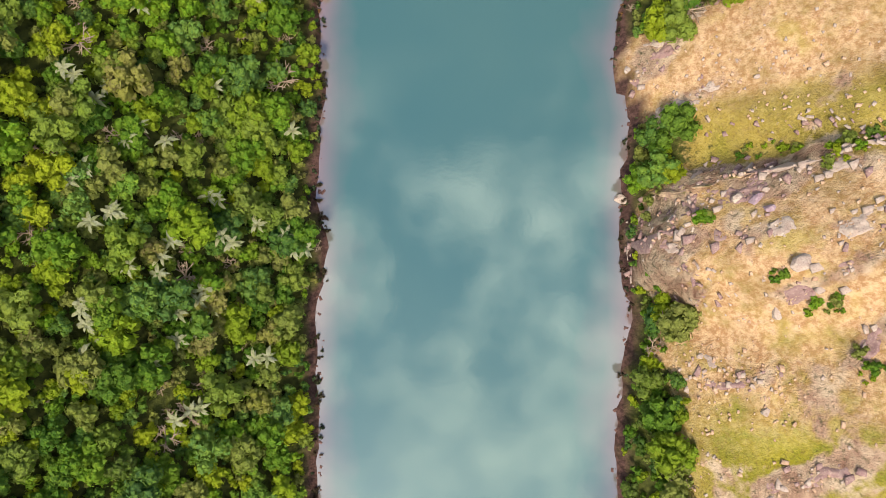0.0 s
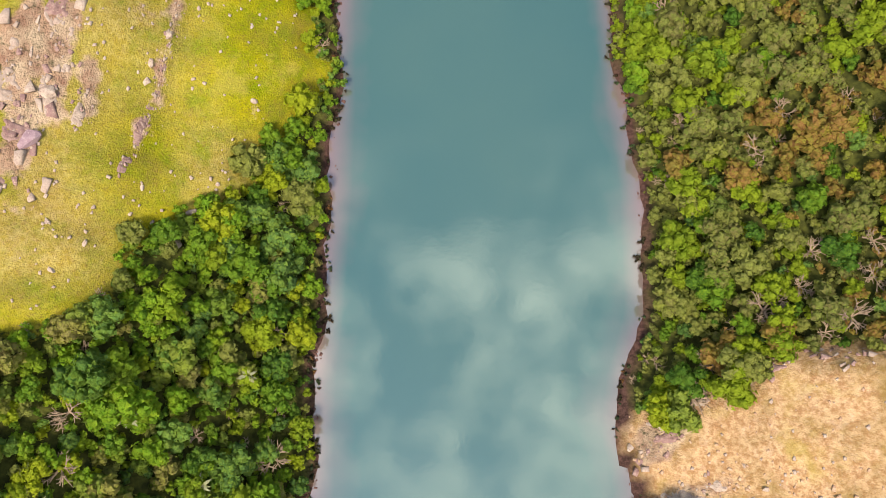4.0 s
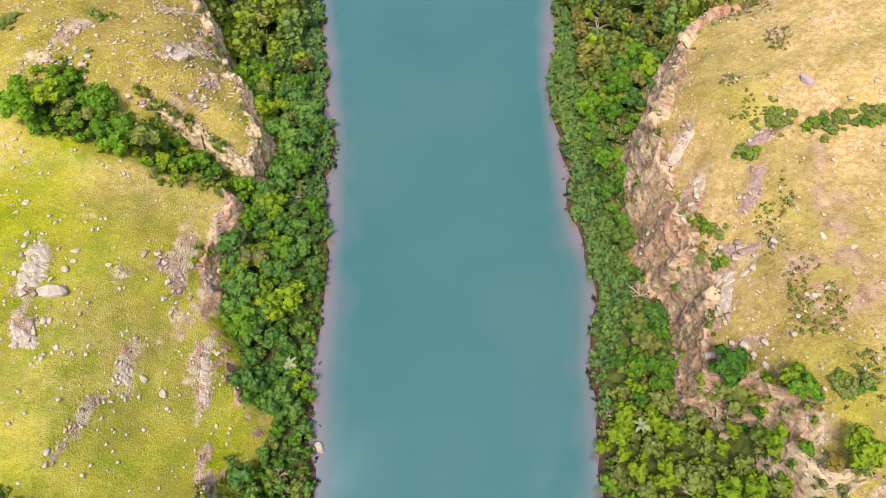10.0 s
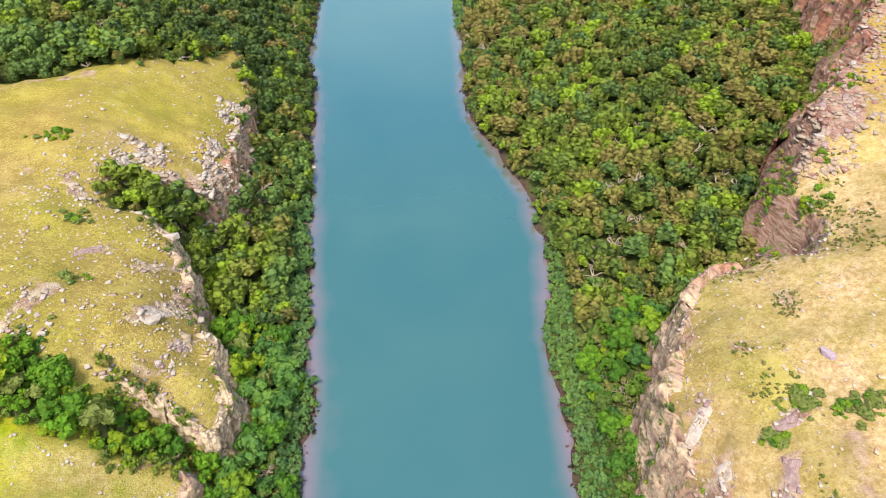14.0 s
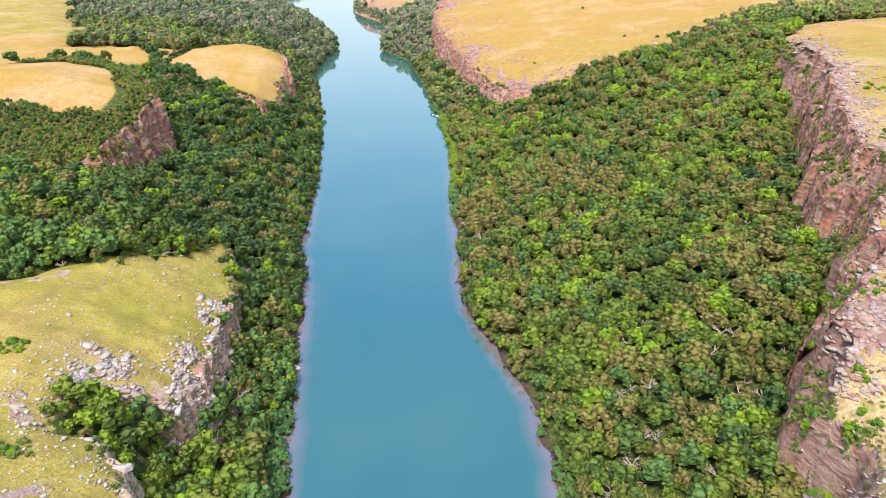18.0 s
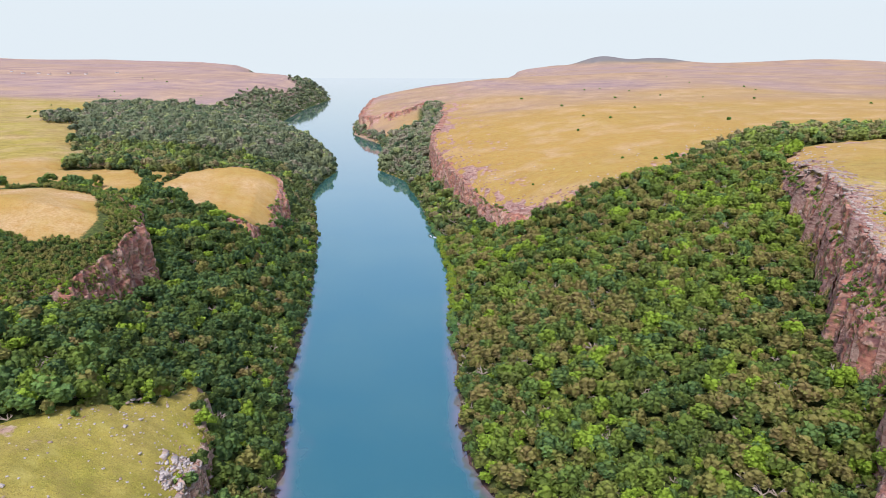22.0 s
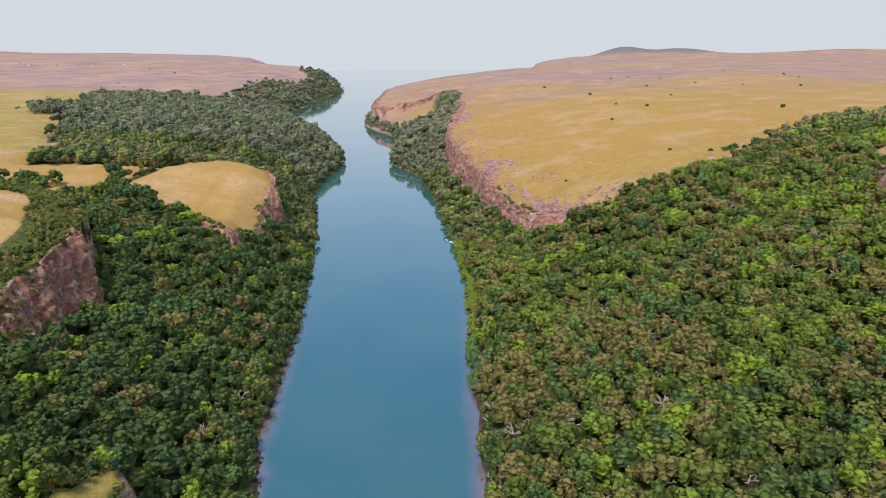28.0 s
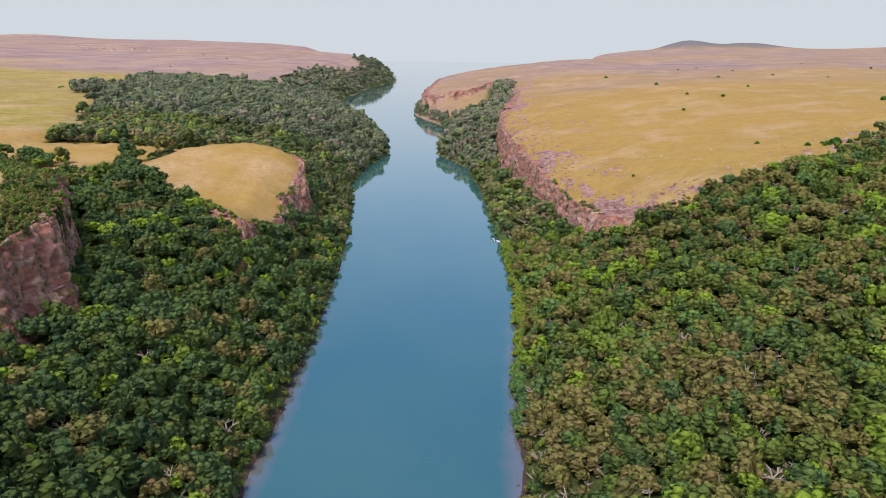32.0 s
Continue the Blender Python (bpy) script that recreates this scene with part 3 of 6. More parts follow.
FAR_LEDGES = [((118, 352), (128, 380), 2.6), ((140, 400), (152, 440), 3.0), ((160, 450), (182, 500), 3.0), ((130, 360), (150, 410), 2.6), ((200, 520), (226, 590), 3.4)]
OUTCROPS = HILL_LEDGES + HILL_EAST_LEDGES + CRAG_LEDGES + BLUFF_LEDGES + NOSE_LEDGES + FAR_LEDGES


def near_ledges(x, y):
    best = np.zeros(len(x))
    for (ax, ay), (bx, by), big in OUTCROPS:
        ex, ey = bx - ax, by - ay
        f = np.clip(((x - ax) * ex + (y - ay) * ey) / (ex * ex + ey * ey), 0, 1)
        best = np.maximum(best, ramp(np.hypot(x - ax - f * ex, y - ay - f * ey), 1.6 * big + 0.8, 0.3 * big))
    return best


# ---- ground ----
gx = grid_axis(-4800, -190, 160, 4800, 2.45, 1.035)
gy = grid_axis(-400, -110, 620, 4850, 2.8, 1.018)
X, Y = [a.ravel() for a in np.meshgrid(gx, gy)]
Z, S, DROP, DIST, LEFT = land(X, Y)
zz = Z.reshape(len(gy), len(gx))
steep = np.hypot(np.gradient(zz, gx, axis=1), np.gradient(zz, gy, axis=0)).ravel()
top = ramp(S, -1, 5)
crop = 0.5 * wave(X, Y, 11, 51) + 0.35 * wave(X * 1.6, Y * 0.7, 6, 52) + 0.35 * wave(X, Y, 27, 53)
zone = np.where(LEFT, ramp(Y, 80, 120) * (0.45 + 0.25 * ramp(Y, 270, 300)) * np.maximum(ramp(Y, 375, 345), ramp(Y, 360, 375) * ramp(Y, 475, 450) * ramp(S, 26, 8)), 0.75 * ramp(Y, 100, 60) + 0.7 * ramp(Y, 170, 190) * ramp(X, 110, 85) + 0.7 * ramp(Y, 330, 345) * ramp(S, 40, 15)) * top
brink = ramp(Y, 715, 740) * ~LEFT * ramp(Y, 2100, 1800)
red = np.clip(np.where(LEFT, 0.35 * ramp(Y, 340, 400) + 0.65 * ramp(Y, 470, 520), 0.5 * ramp(Y, 185, 205) + 0.5 * ramp(Y, 310, 350)) + 0.4 * wave(X, Y, 16, 55) * ramp(Y, 330, 380), 0, 1)
rock = ramp(steep, 1.1, 1.9) * ramp(DROP, 4, 9) * ramp(S, -3.5, -1.5) * np.where(LEFT & (Y < 272), 0.55, 1.0) + 0.7 * zone * ramp(crop, 0.02, 0.35)
rock = rock + brink * ramp(S, -3, 2) * ramp(S, 34, 8) * ramp(crop, -0.2, 0.4) * 0.35
crag = ramp(Y, 95, 60) * ~LEFT
rock = np.clip(rock + near_ledges(X, Y) * (0.55 + 0.5 * wave(X, Y, 5, 54)), 0, 1)
green = np.where(LEFT, np.maximum(ramp(Y, 300, 255) * 0.95, 0.58 * ramp(Y, 350, 420) * ramp(Y, 520, 490)) + 0.1, 0.14 * ramp(Y, 330, 200) * ramp(Y, 95, 150) + 0.45 * ramp(Y, 0, -25) + 0.08)
green = np.clip(green + 0.3 * wave(X, Y, 60, 23) + 0.2 * wave(X, Y, 21, 27) - 0.3 * ramp(Y, 700, 1000) * ~LEFT + 0.2 * LEFT * ramp(Y, 860, 900), 0, 1)
dry = np.clip(crag * ramp(Y, -30, -5) * 0.95 + np.where(LEFT, 0.10, 0.45 * ramp(Y, 500, 300)) + 0.45 * wave(X, Y, 34, 24) * top + 0.3 * wave(X, Y, 13, 26), 0, 1)
tan = np.maximum(np.where(LEFT, ramp(Y, 480, 550), ramp(Y, 560, 760)), np.where(LEFT, 0.25 * ramp(Y, 320, 370), 0.65 * ramp(Y, 330, 380))) * np.where(LEFT, 0.95 - 0.6 * ramp(Y, 860, 900) * ramp(Y, 2100, 1700), 0.9 + 0.18 * wave(X, Y, 140, 28))
# Share of painted mauve haze, growing with distance up the valley.
mauve_haze = np.clip(np.where(LEFT, 0.9 * ramp(Y + 0.3 * X, 1400, 1750), 0.75 * ramp(Y, 950, 2100)) + 0.3 * ramp(Y, 900, 1600) * wave(X, Y, 160, 25), 0, 1)
mud = ramp(DIST, 2.6, 1.4) * ramp(Y, 900, 500)
hill = np.exp(-((X - 1000) / 150) ** 2 - ((Y - 4300) / 160) ** 2) + np.exp(-((X - 1330) / 180) ** 2 - ((Y - 4350) / 160) ** 2)
gully = ~LEFT * ramp(X, 46, 50) * ramp(Y, 27, 29) * ramp(Y, 46, 43)
bare = (1 - 0.6 * gully) * ramp(S, -1.0, -3.0) * ramp(DIST, -3.0, -1.0) * np.where(LEFT, 1, ramp(Y, 1900, 1700)) * (1 - np.where(LEFT, 0, ramp(Y, 1480, 1560) * ramp(X, 0, -40)))
bare = np.maximum(bare, LEFT * ramp(within(CRAG_L, X, Y), 2, 6) * ramp(within(MEADOW_L, X, Y), 2, -3))
saddle = LEFT * ramp(X, -208, -222) * ramp(Y, 720, 732) * ramp(Y, 866, 848)   # open turf between the crag, the knoll and the far meadow
bare = bare * (1 - saddle)
scrub = np.clip(0.75 * ramp(hill, 0.15, 0.45), 0, 1)
mauve_haze = mauve_haze * (1 - scrub)
face = ramp(steep, 1.0, 2.0) * ramp(DROP, 5, 10) * ramp(np.abs(X), 420, 300)   # cliffs are hollowed and ledged
GX = X + face * (1.5 * wave(Y + 0.4 * Z, Z * 1.3, 4.2, 71) + 2.6 * ramp(Y, 345, 380) * wave(Y + 0.6 * Z, Z * 1.6, 9, 75) + 0.8 * wave(Y, Z * 2.5, 2.2, 72))
GY = Y + face * (1.3 * wave(X + 0.4 * Z, Z * 1.3, 4.2, 73) + 0.7 * wave(X, Z * 2.5, 2.2, 74))
green = np.clip(green + 0.3 * gully, 0, 1)
dry = dry * (1 - 0.8 * gully) * (1 - 0.8 * LEFT * ramp(Y, 360, 400) * ramp(Y, 520, 490))
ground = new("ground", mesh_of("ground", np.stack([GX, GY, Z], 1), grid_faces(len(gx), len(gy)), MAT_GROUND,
                               {"green": green, "dry": dry, "mauve_haze": mauve_haze, "bare": bare, "rock": rock, "scrub": scrub, "tan": tan, "mud": mud, "red": red}, True))
tagged(ground, "grassy hills with broken rock cliffs above a river gorge", "ground", kind="structure")

# ---- river ----
wy = np.concatenate([np.arange(-400, 900, 5.0), np.arange(900, 3200, 25.0), np.arange(3200, 4900, 150.0)])
part_x = np.array([0, 0.03, 0.06, 0.1, 0.16, 0.25, 0.5, 0.75, 0.84, 0.9, 0.94, 0.97, 1.0])
wl_, wr_ = bank(BANK_L, wy) - 10, bank(BANK_R, wy) + 10
wx = wl_[:, None] + (wr_ - wl_)[:, None] * part_x
gap = np.minimum(wx - wl_[:, None], wr_[:, None] - wx) - 10
shore = np.exp(-np.maximum(gap, 0) / 4.0) * ramp(wy, 1100, 300)[:, None]
river = new("river", mesh_of("river", np.stack([wx, np.repeat(wy[:, None], 13, 1), wx * 0], -1).reshape(-1, 3), grid_faces(13, len(wy)), MAT_WATER, {"shore": shore.ravel()}, True))
tagged(river, "calm blue-green river with mauve shallows along its banks", "water", kind="structure")


# ---- trees ----
def scatter(x0, x1, y0, y1, step, rng):
    xs, ys = np.meshgrid(np.arange(x0, x1, step), np.arange(y0, y1, step * 0.87))
    xs[1::2] += step / 2
    return (xs + rng.uniform(-0.38, 0.38, xs.shape) * step).ravel(), (ys + rng.uniform(-0.38, 0.38, ys.shape) * step).ravel()


def wooded(x, y, rng):
    """Where trees stand: the gorge's sides below the heights, and thickets in the hollows."""
    z, s, drop, d, left = land(x, y)
    keep = (s < -0.6) & (d > np.where(y < 130, 1.3, 0.2)) & (left | (y < 1480) | (x > -10) | (d < 13))
    keep |= ~left & (s < 5) & (y > 175) & (y < 212) & (x < 75)
    keep |= left & (y > 740) & (y < 2000) & (d > 0) & (s < 34 * np.clip(wave(x, y, 120, 81) + 0.7 * wave(x, y, 45, 82) + 0.05, 0, 1)) & (within(KNOLL_L, x, y) < 0)
    keep |= left & (s < 3.5) & (y > 425) & (y < 500) & (x < -76)
    keep &= ~(~left & (x > 47) & (y > 26) & (y < 45))
    keep = np.where(y > 1760, left & (d > 0) & (d < 55 + 75 * np.clip(wave(x, y, 150, 83) + 0.3, 0, 1) + 0.3 * rng.uniform(0, 60, len(x))) & (y < 3000), keep)
    keep &= ~(left & (x < -212) & (y > 724) & (y < 858) & (wave(x, y, 26, 84) + 0.5 * wave(x, y, 9, 85) > -0.42))
    far_edge = np.where(left, 420, 560)
    keep &= (np.abs(x) < far_edge) | ((y > 900) & (np.abs(x) < 760))
    return keep, z, d, left


def part(name, me, parent, label=""):
    """One mesh object under a thing or a part."""
    ob = new(name, me)
    ob.parent = parent
    if label:
        tagged(ob, label)
    return ob


def crown_shape(rng, leaves, leaf, lobes_n, sides, loose=0.3, full=0.35):
    """Crown of billowing lobes, about 1 m in radius: each lobe a ragged dome under its own sprays of bent leaves."""
    lobes = [(0, 0, 0.22, full + 0.17)]
    for i in range(lobes_n - 1):
        a = i * 2.4 + rng.uniform(-0.6, 0.6)
        r = rng.uniform(0.42, 0.78)
        lobes.append((r * math.cos(a), r * math.sin(a), rng.uniform(0.0, 0.75) - 0.55 * r, rng.uniform(full - 0.08, full + 0.1)))
    vs, fs = [], []
    share = np.array([q[3] ** 2 for q in lobes])
    share = share / share.sum()
    for k in range(leaves):
        cx, cy, cz, rad = lobes[rng.choice(len(lobes), p=share)]
        u, a = rng.uniform(-0.15, 1), rng.uniform(0, 2 * math.pi)
        n = np.array([math.sqrt(1 - u * u) * math.cos(a), math.sqrt(1 - u * u) * math.sin(a), u])
        c = np.array([cx, cy, cz]) + n * rad * rng.uniform(0.92, 1.22)
        n = n + rng.normal(0, loose, 3)
        n /= np.linalg.norm(n)
        t = np.cross(n, rng.normal(size=3))
        t /= np.linalg.norm(t)
        b = np.cross(n, t)
        s = leaf * rng.uniform(0.5, 1.5)
        base = len(vs)
        vs += [c + t * s + n * rng.uniform(-0.4, 0.1) * s, c + b * s * 0.75 - t * s * 0.5, c - b * s * 0.75 - t * s * 0.5]
        fs.append([base, base + 1, base + 2])
    for cx, cy, cz, rad in lobes:
        base = len(vs)
        for zr, rr in ((-0.7, 0.75), (0.1, 1.0), (0.7, 0.62)):
            for i in range(sides):
                a = 2 * math.pi * (i + zr) / sides
                w = rad * rr * rng.uniform(0.82, 1.12)
                vs.append(np.array([cx + w * math.cos(a), cy + w * math.sin(a), cz + rad * (zr + rng.uniform(-0.1, 0.1))]))
        vs.append(np.array([cx, cy, cz + rad * 0.98]))
        for lev in (0, 1):
            for i in range(sides):
                p, q = base + lev * sides + i, base + lev * sides + (i + 1) % sides
                fs += [[p, q, q + sides], [p, q + sides, p + sides]]
        for i in range(sides):
            fs.append([base + 2 * sides + i, base + 2 * sides + (i + 1) % sides, base + 3 * sides])
    return np.array(vs), np.array(fs)


def stick(p, q, ra, rb, sides=4):
    """A tapered limb from p to q."""
    p, q = np.array(p, float), np.array(q, float)
    w = (q - p) / np.linalg.norm(q - p)
    t = np.cross(w, (0.3, 0.9, 0.2))
    t /= np.linalg.norm(t)
    b = np.cross(w, t)
    ring = [t * math.cos(2 * math.pi * i / sides) + b * math.sin(2 * math.pi * i / sides) for i in range(sides)]
    vs = [p + r * ra for r in ring] + [q + r * rb for r in ring]
    return np.array(vs), np.array([[i, (i + 1) % sides, sides + (i + 1) % sides, sides + i] for i in range(sides)])


def joined(pieces):
    vs, fs, n = [], [], 0
    for v, f in pieces:
        vs.append(v)
        fs.append(f + n)
        n += len(v)
    return np.concatenate(vs), np.concatenate(fs)


def trunk_shape(rng, tall, thick):
    """A leaning, tapered trunk with four limbs that reach into the crown."""
    lean = rng.normal(0, 0.12, 2)
    knee = np.array([lean[0] * tall, lean[1] * tall, tall * 0.55])
    pcs = [stick((0, 0, -0.8), knee * 0.5, thick * 1.35, thick, 6), stick(knee * 0.5, knee, thick, thick * 0.8, 6)]
    for i in range(4):
        a = i * 1.57 + rng.uniform(-0.5, 0.5)
        pcs.append(stick(knee, knee + np.array([math.cos(a) * tall * 0.3, math.sin(a) * tall * 0.3, tall * rng.uniform(0.3, 0.5)]), thick * 0.6, thick * 0.2, 4))
    return joined(pcs)


def bare_shape(rng, levels, sides=3):
    """The leafless boughs of a dead tree, about 1 m in radius."""
    pcs = []

    def grow(p, way, length, thick, level):
        q = p + way * length
        pcs.append(stick(p, q, thick, thick * 0.55, sides))
        if level:
            for _ in range(4 if level > 1 else 3):
                w = way + rng.normal(0, 0.62, 3)
                w[2] = abs(w[2]) * 0.55 + 0.12
                grow(p + way * length * rng.uniform(0.5, 1.0), w / np.linalg.norm(w), length * rng.uniform(0.55, 0.85), thick * 0.62, level - 1)

    for i in range(5):
        a = i * 1.26 + rng.uniform(-0.4, 0.4)
        w = np.array([math.cos(a), math.sin(a), rng.uniform(0.5, 1.2)])
        grow(np.zeros(3), w / np.linalg.norm(w), 0.42, 0.055, levels)
    return joined(pcs)


def species(x, y, left, d, rng):
    """Tone and warmth of each crown: bright woods by the first bend, browner ones on the east slope and in the side valley."""
    n = len(x)
    tone = np.clip(0.45 + 0.34 * wave(x, y, 35, 31) + rng.normal(0, 0.32, n) * (1 - 0.45 * ramp(y, 330, 400)), 0, 1)
    warm = rng.uniform(0.1, 1, n) + 0.13 * wave(x, y, 26, 32)
    brown = np.where(~left, 0.30 * ramp(y, 60, 90) + 0.16 * ramp(y, 170, 140) * ramp(y, 60, 90), 0.10 * ramp(y, 380, 480)) * (0.5 + 0.5 * wave(x, y, 30, 33)) * 2
    warm = warm - brown * ramp(rng.uniform(0, 1, n), 0.3, 0.6)
    warm = warm + np.where(left & (y < 110), -0.05, 0)
    dusk = ~left & (y > 65) & (y < 215)
    pick = rng.uniform(0, 1, n) + 0.25 * wave(x, y, 24, 36)
    inland = 0.35 * ramp(x, 55, 85)
    warm = np.where(dusk, np.where(pick < 0.03 + 0.7 * inland, 0.01, np.where(pick < 0.34 + inland, 0.1, np.where(pick < 0.60, 0.65, np.where(pick > 0.74, 0.84, np.where(pick > 0.70, 0.34, 0.5))))), warm)
    tone = np.clip(tone - 0.1 * dusk + 0.12 * (left & (y < 110)), 0, 1)
    strip = left & (y > 180) & (y < 440) & (rng.uniform(0, 1, n) < 0.62)
    warm, tone = np.where(strip, 0.33, warm), np.where(strip, tone + 0.25, tone)
    lush = left & (x < -52) & (y > 255) & (y < 375)
    warm, tone = warm + 0.22 * lush, tone + 0.2 * lush
    gorge = ramp(y, 330, 420)
    warm = warm - 0.10 * gorge * (warm > 0.5) - 0.16 * gorge * ~left * ramp(wave(x, y, 48, 34) + 0.6 * wave(x, y, 17, 35), 0.0, 0.6)
    faded = (gorge > 0.5) & (wave(x, y, 44, 34) + 0.6 * wave(x, y, 17, 35) > 0.1) & (rng.uniform(0, 1, n) < np.where(left, 0.06, 0.13))
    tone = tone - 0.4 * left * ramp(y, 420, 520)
    warm = np.where(left & (y > 450) & (warm > 0.55) & (rng.uniform(0, 1, n) < 0.6), 0.5, warm)
    teal = left & (y > 470) & (y < 800) & (rng.uniform(0, 1, n) < 0.4)
    warm = np.where(teal, 0.33, warm)
    vivid = (gorge > 0.5) & (rng.uniform(0, 1, n) < 0.05)
    warm = np.where(faded, 0.06, np.where(vivid, 0.95, warm))
    return np.clip(tone, 0, 1), np.clip(warm, np.where(dusk, 0, 0.07), 1)


def forest_mesh(name, shapes, x, y, z, r, tn, wr, rng, material, smooth=False):
    """All the crowns of a wood in one mesh."""
    vs, fs, tone, warm, base = [], [], [], [], 0
    kind = rng.integers(len(shapes), size=len(x))
    turn, flat = rng.uniform(0, 6.283, len(x)), rng.uniform(0.7, 1.15, len(x))
    for k, (sv, sf) in enumerate(shapes):
        i = np.where(kind == k)[0]
        if not len(i):
            continue
        c, s = np.cos(turn[i])[:, None], np.sin(turn[i])[:, None]
        px = (sv[:, 0] * c - sv[:, 1] * s) * r[i, None] + x[i, None]
        py = (sv[:, 0] * s + sv[:, 1] * c) * r[i, None] + y[i, None]
        pz = sv[:, 2] * (r * flat)[i, None] + z[i, None]
        vs.append(np.stack([px, py, pz], -1).reshape(-1, 3))
        fs.append((sf[None] + base + (np.arange(len(i)) * len(sv))[:, None, None]).reshape(-1, sf.shape[1]))
        tone.append(np.repeat(tn[i], len(sv)))
        warm.append(np.repeat(wr[i], len(sv)))
        base += len(i) * len(sv)
    return mesh_of(name, np.concatenate(vs), np.concatenate(fs), material, {"tone": np.concatenate(tone), "warm": np.concatenate(warm)}, smooth)


def fringe(x, y, d, left):
    """The belt of low shrubs that lines the water past the first bend."""
    wide = np.where(left, 10 * ramp(y, 250, 300) * ramp(y, 430, 360), 13 * ramp(y, 200, 245) * ramp(y, 405, 330)) + np.where(left, 0, 7 * ramp(y, 560, 620) * ramp(y, 900, 830))
    return d < wide * (0.8 + 0.35 * wave(x, y, 18, 41))


rng = np.random.default_rng(4)
near_shapes = [crown_shape(rng, 300, 0.125, 8 + k % 4, 5, 0.3) for k in range(10)]
bend_shapes = [crown_shape(rng, 190, 0.16, 7 + k % 3, 5, 0.3) for k in range(10)]
mid_shapes = [crown_shape(rng, 58, 0.15, 5 + k % 3, 4, 0.3, 0.42) for k in range(12)]
far_shapes = [crown_shape(rng, 22, 0.2, 4, 4, 0.3, 0.46) for _ in range(8)]
haze_shapes = [crown_shape(rng, 16, 0.3, 3, 3, 0.3) for _ in range(5)]
small_shapes = [crown_shape(rng, 36, 0.22, 3, 4, 0.3) for _ in range(6)]
low_shapes = [crown_shape(rng, 44, 0.26, 4, 4, 0.3) for _ in range(5)]
bare_near = [bare_shape(rng, 2, 3) for _ in range(4)]
bare_far = [bare_shape(rng, 1) for _ in range(4)]
GROVE = (-62, 66, -36, 330)   # the trees nearest to the camera's way stand as things of their own
picked = []
for shapes, bares, box, step, label in (
        (near_shapes, bare_near, (-110, 110, -100, 120), 3.8, "dense green riverside forest of rounded tree crowns"),
        (bend_shapes, bare_near, (-135, 135, 120, 330), 3.8, "green and olive forest on the slopes by the river bend"),
        (mid_shapes, bare_far, (-330, 300, 330, 800), 4.3, "dense green forest filling the gorge below red cliffs"),
        (far_shapes, bare_far, (-580, 580, 800, 1060), 5.4, "green forest on the valley sides past the gorge"),
        (far_shapes, bare_far, (-740, 580, 1060, 1760), 6.4, "distant dark green forest along the river's banks"),
        (haze_shapes, bare_far, (-740, 120, 1760, 3000), 10.0, "very distant grey-green woods along the river's banks")):
    x, y = scatter(*box, step, rng)
    keep, z, d, left = wooded(x, y, rng)
    keep &= ~fringe(x, y, d, left)
    x, y, z, d, left = (a[keep] for a in (x, y, z, d, left))
    r = step * (0.48 + 0.95 * rng.uniform(0, 1, len(x)) ** 2.0) * (0.6 + 0.4 * ramp(d, 0, 8))
    if step < 3.9:
        r = step * (0.42 + 0.85 * rng.uniform(0, 1, len(x)) ** 2.4) * (0.6 + 0.4 * ramp(d, 0, 8))
    r = np.where(y > 1760, 0.7 * r, r)
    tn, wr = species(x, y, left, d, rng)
    up = r * rng.uniform(0.7, 1.1, len(x)) + rng.uniform(0, 1.6, len(x))
    dead = rng.uniform(0, 1, len(x)) < np.where(wr < 0.3, 0.26, 0.012)
    own = (rng.uniform(0, 1, len(x)) < 0.16) & (x > GROVE[0]) & (x < GROVE[1]) & (y > GROVE[2]) & (y < GROVE[3]) & (shapes is near_shapes or shapes is bend_shapes)
    for i in np.where(own)[0]:
        picked.append((x[i], y[i], z[i], r[i], up[i], tn[i], wr[i], bool(dead[i])))
    g = ~own & ~dead
    # Farther woods take the leaf colours with haze mixed in.
    wood = new("forest", forest_mesh("forest", shapes, x[g], y[g], (z + up)[g], r[g], tn[g], wr[g], rng, MAT_LEAF_HALF if step == 5.4 else MAT_LEAF_HAZED if shapes is far_shapes or shapes is haze_shapes else MAT_LEAF_MID if shapes is mid_shapes else MAT_LEAF))
    tagged(wood, label, "forest", kind="stuff")
    g = ~own & dead
    if not g.any():
        continue
    snags = new("dead_trees", forest_mesh("dead_trees", bares, x[g], y[g], (z + up * 0.4)[g], r[g] * 1.25, tn[g], wr[g], rng, MAT_TWIG))
    tagged(snags, "leafless grey-brown trees scattered through the forest", "dead trees", kind="stuff")

# saplings that close the gaps between the crowns
x, y = scatter(-100, 105, -80, 330, 2.9, rng)
keep, z, d, left = wooded(x, y, rng)
keep &= ~fringe(x, y, d, left)
x, y, z, d, left = (a[keep] for a in (x, y, z, d, left))
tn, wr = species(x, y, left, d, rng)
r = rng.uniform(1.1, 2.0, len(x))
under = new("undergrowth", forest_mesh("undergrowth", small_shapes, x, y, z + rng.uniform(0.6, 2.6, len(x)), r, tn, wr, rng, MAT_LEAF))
tagged(under, "leafy saplings and shrubs under the forest's crowns", "undergrowth", kind="stuff")

# woods off the camera's way
x, y = np.concatenate([scatter(-330, -110, -110, 330, 6.5, rng), scatter(110, 330, -110, 330, 6.5, rng)], axis=1)
keep, z, d, left = wooded(x, y, rng)
x, y, z, d, left = (a[keep] for a in (x, y, z, d, left))
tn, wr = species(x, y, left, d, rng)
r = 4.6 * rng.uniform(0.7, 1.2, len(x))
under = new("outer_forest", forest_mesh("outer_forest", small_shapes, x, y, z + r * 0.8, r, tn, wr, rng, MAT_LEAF))
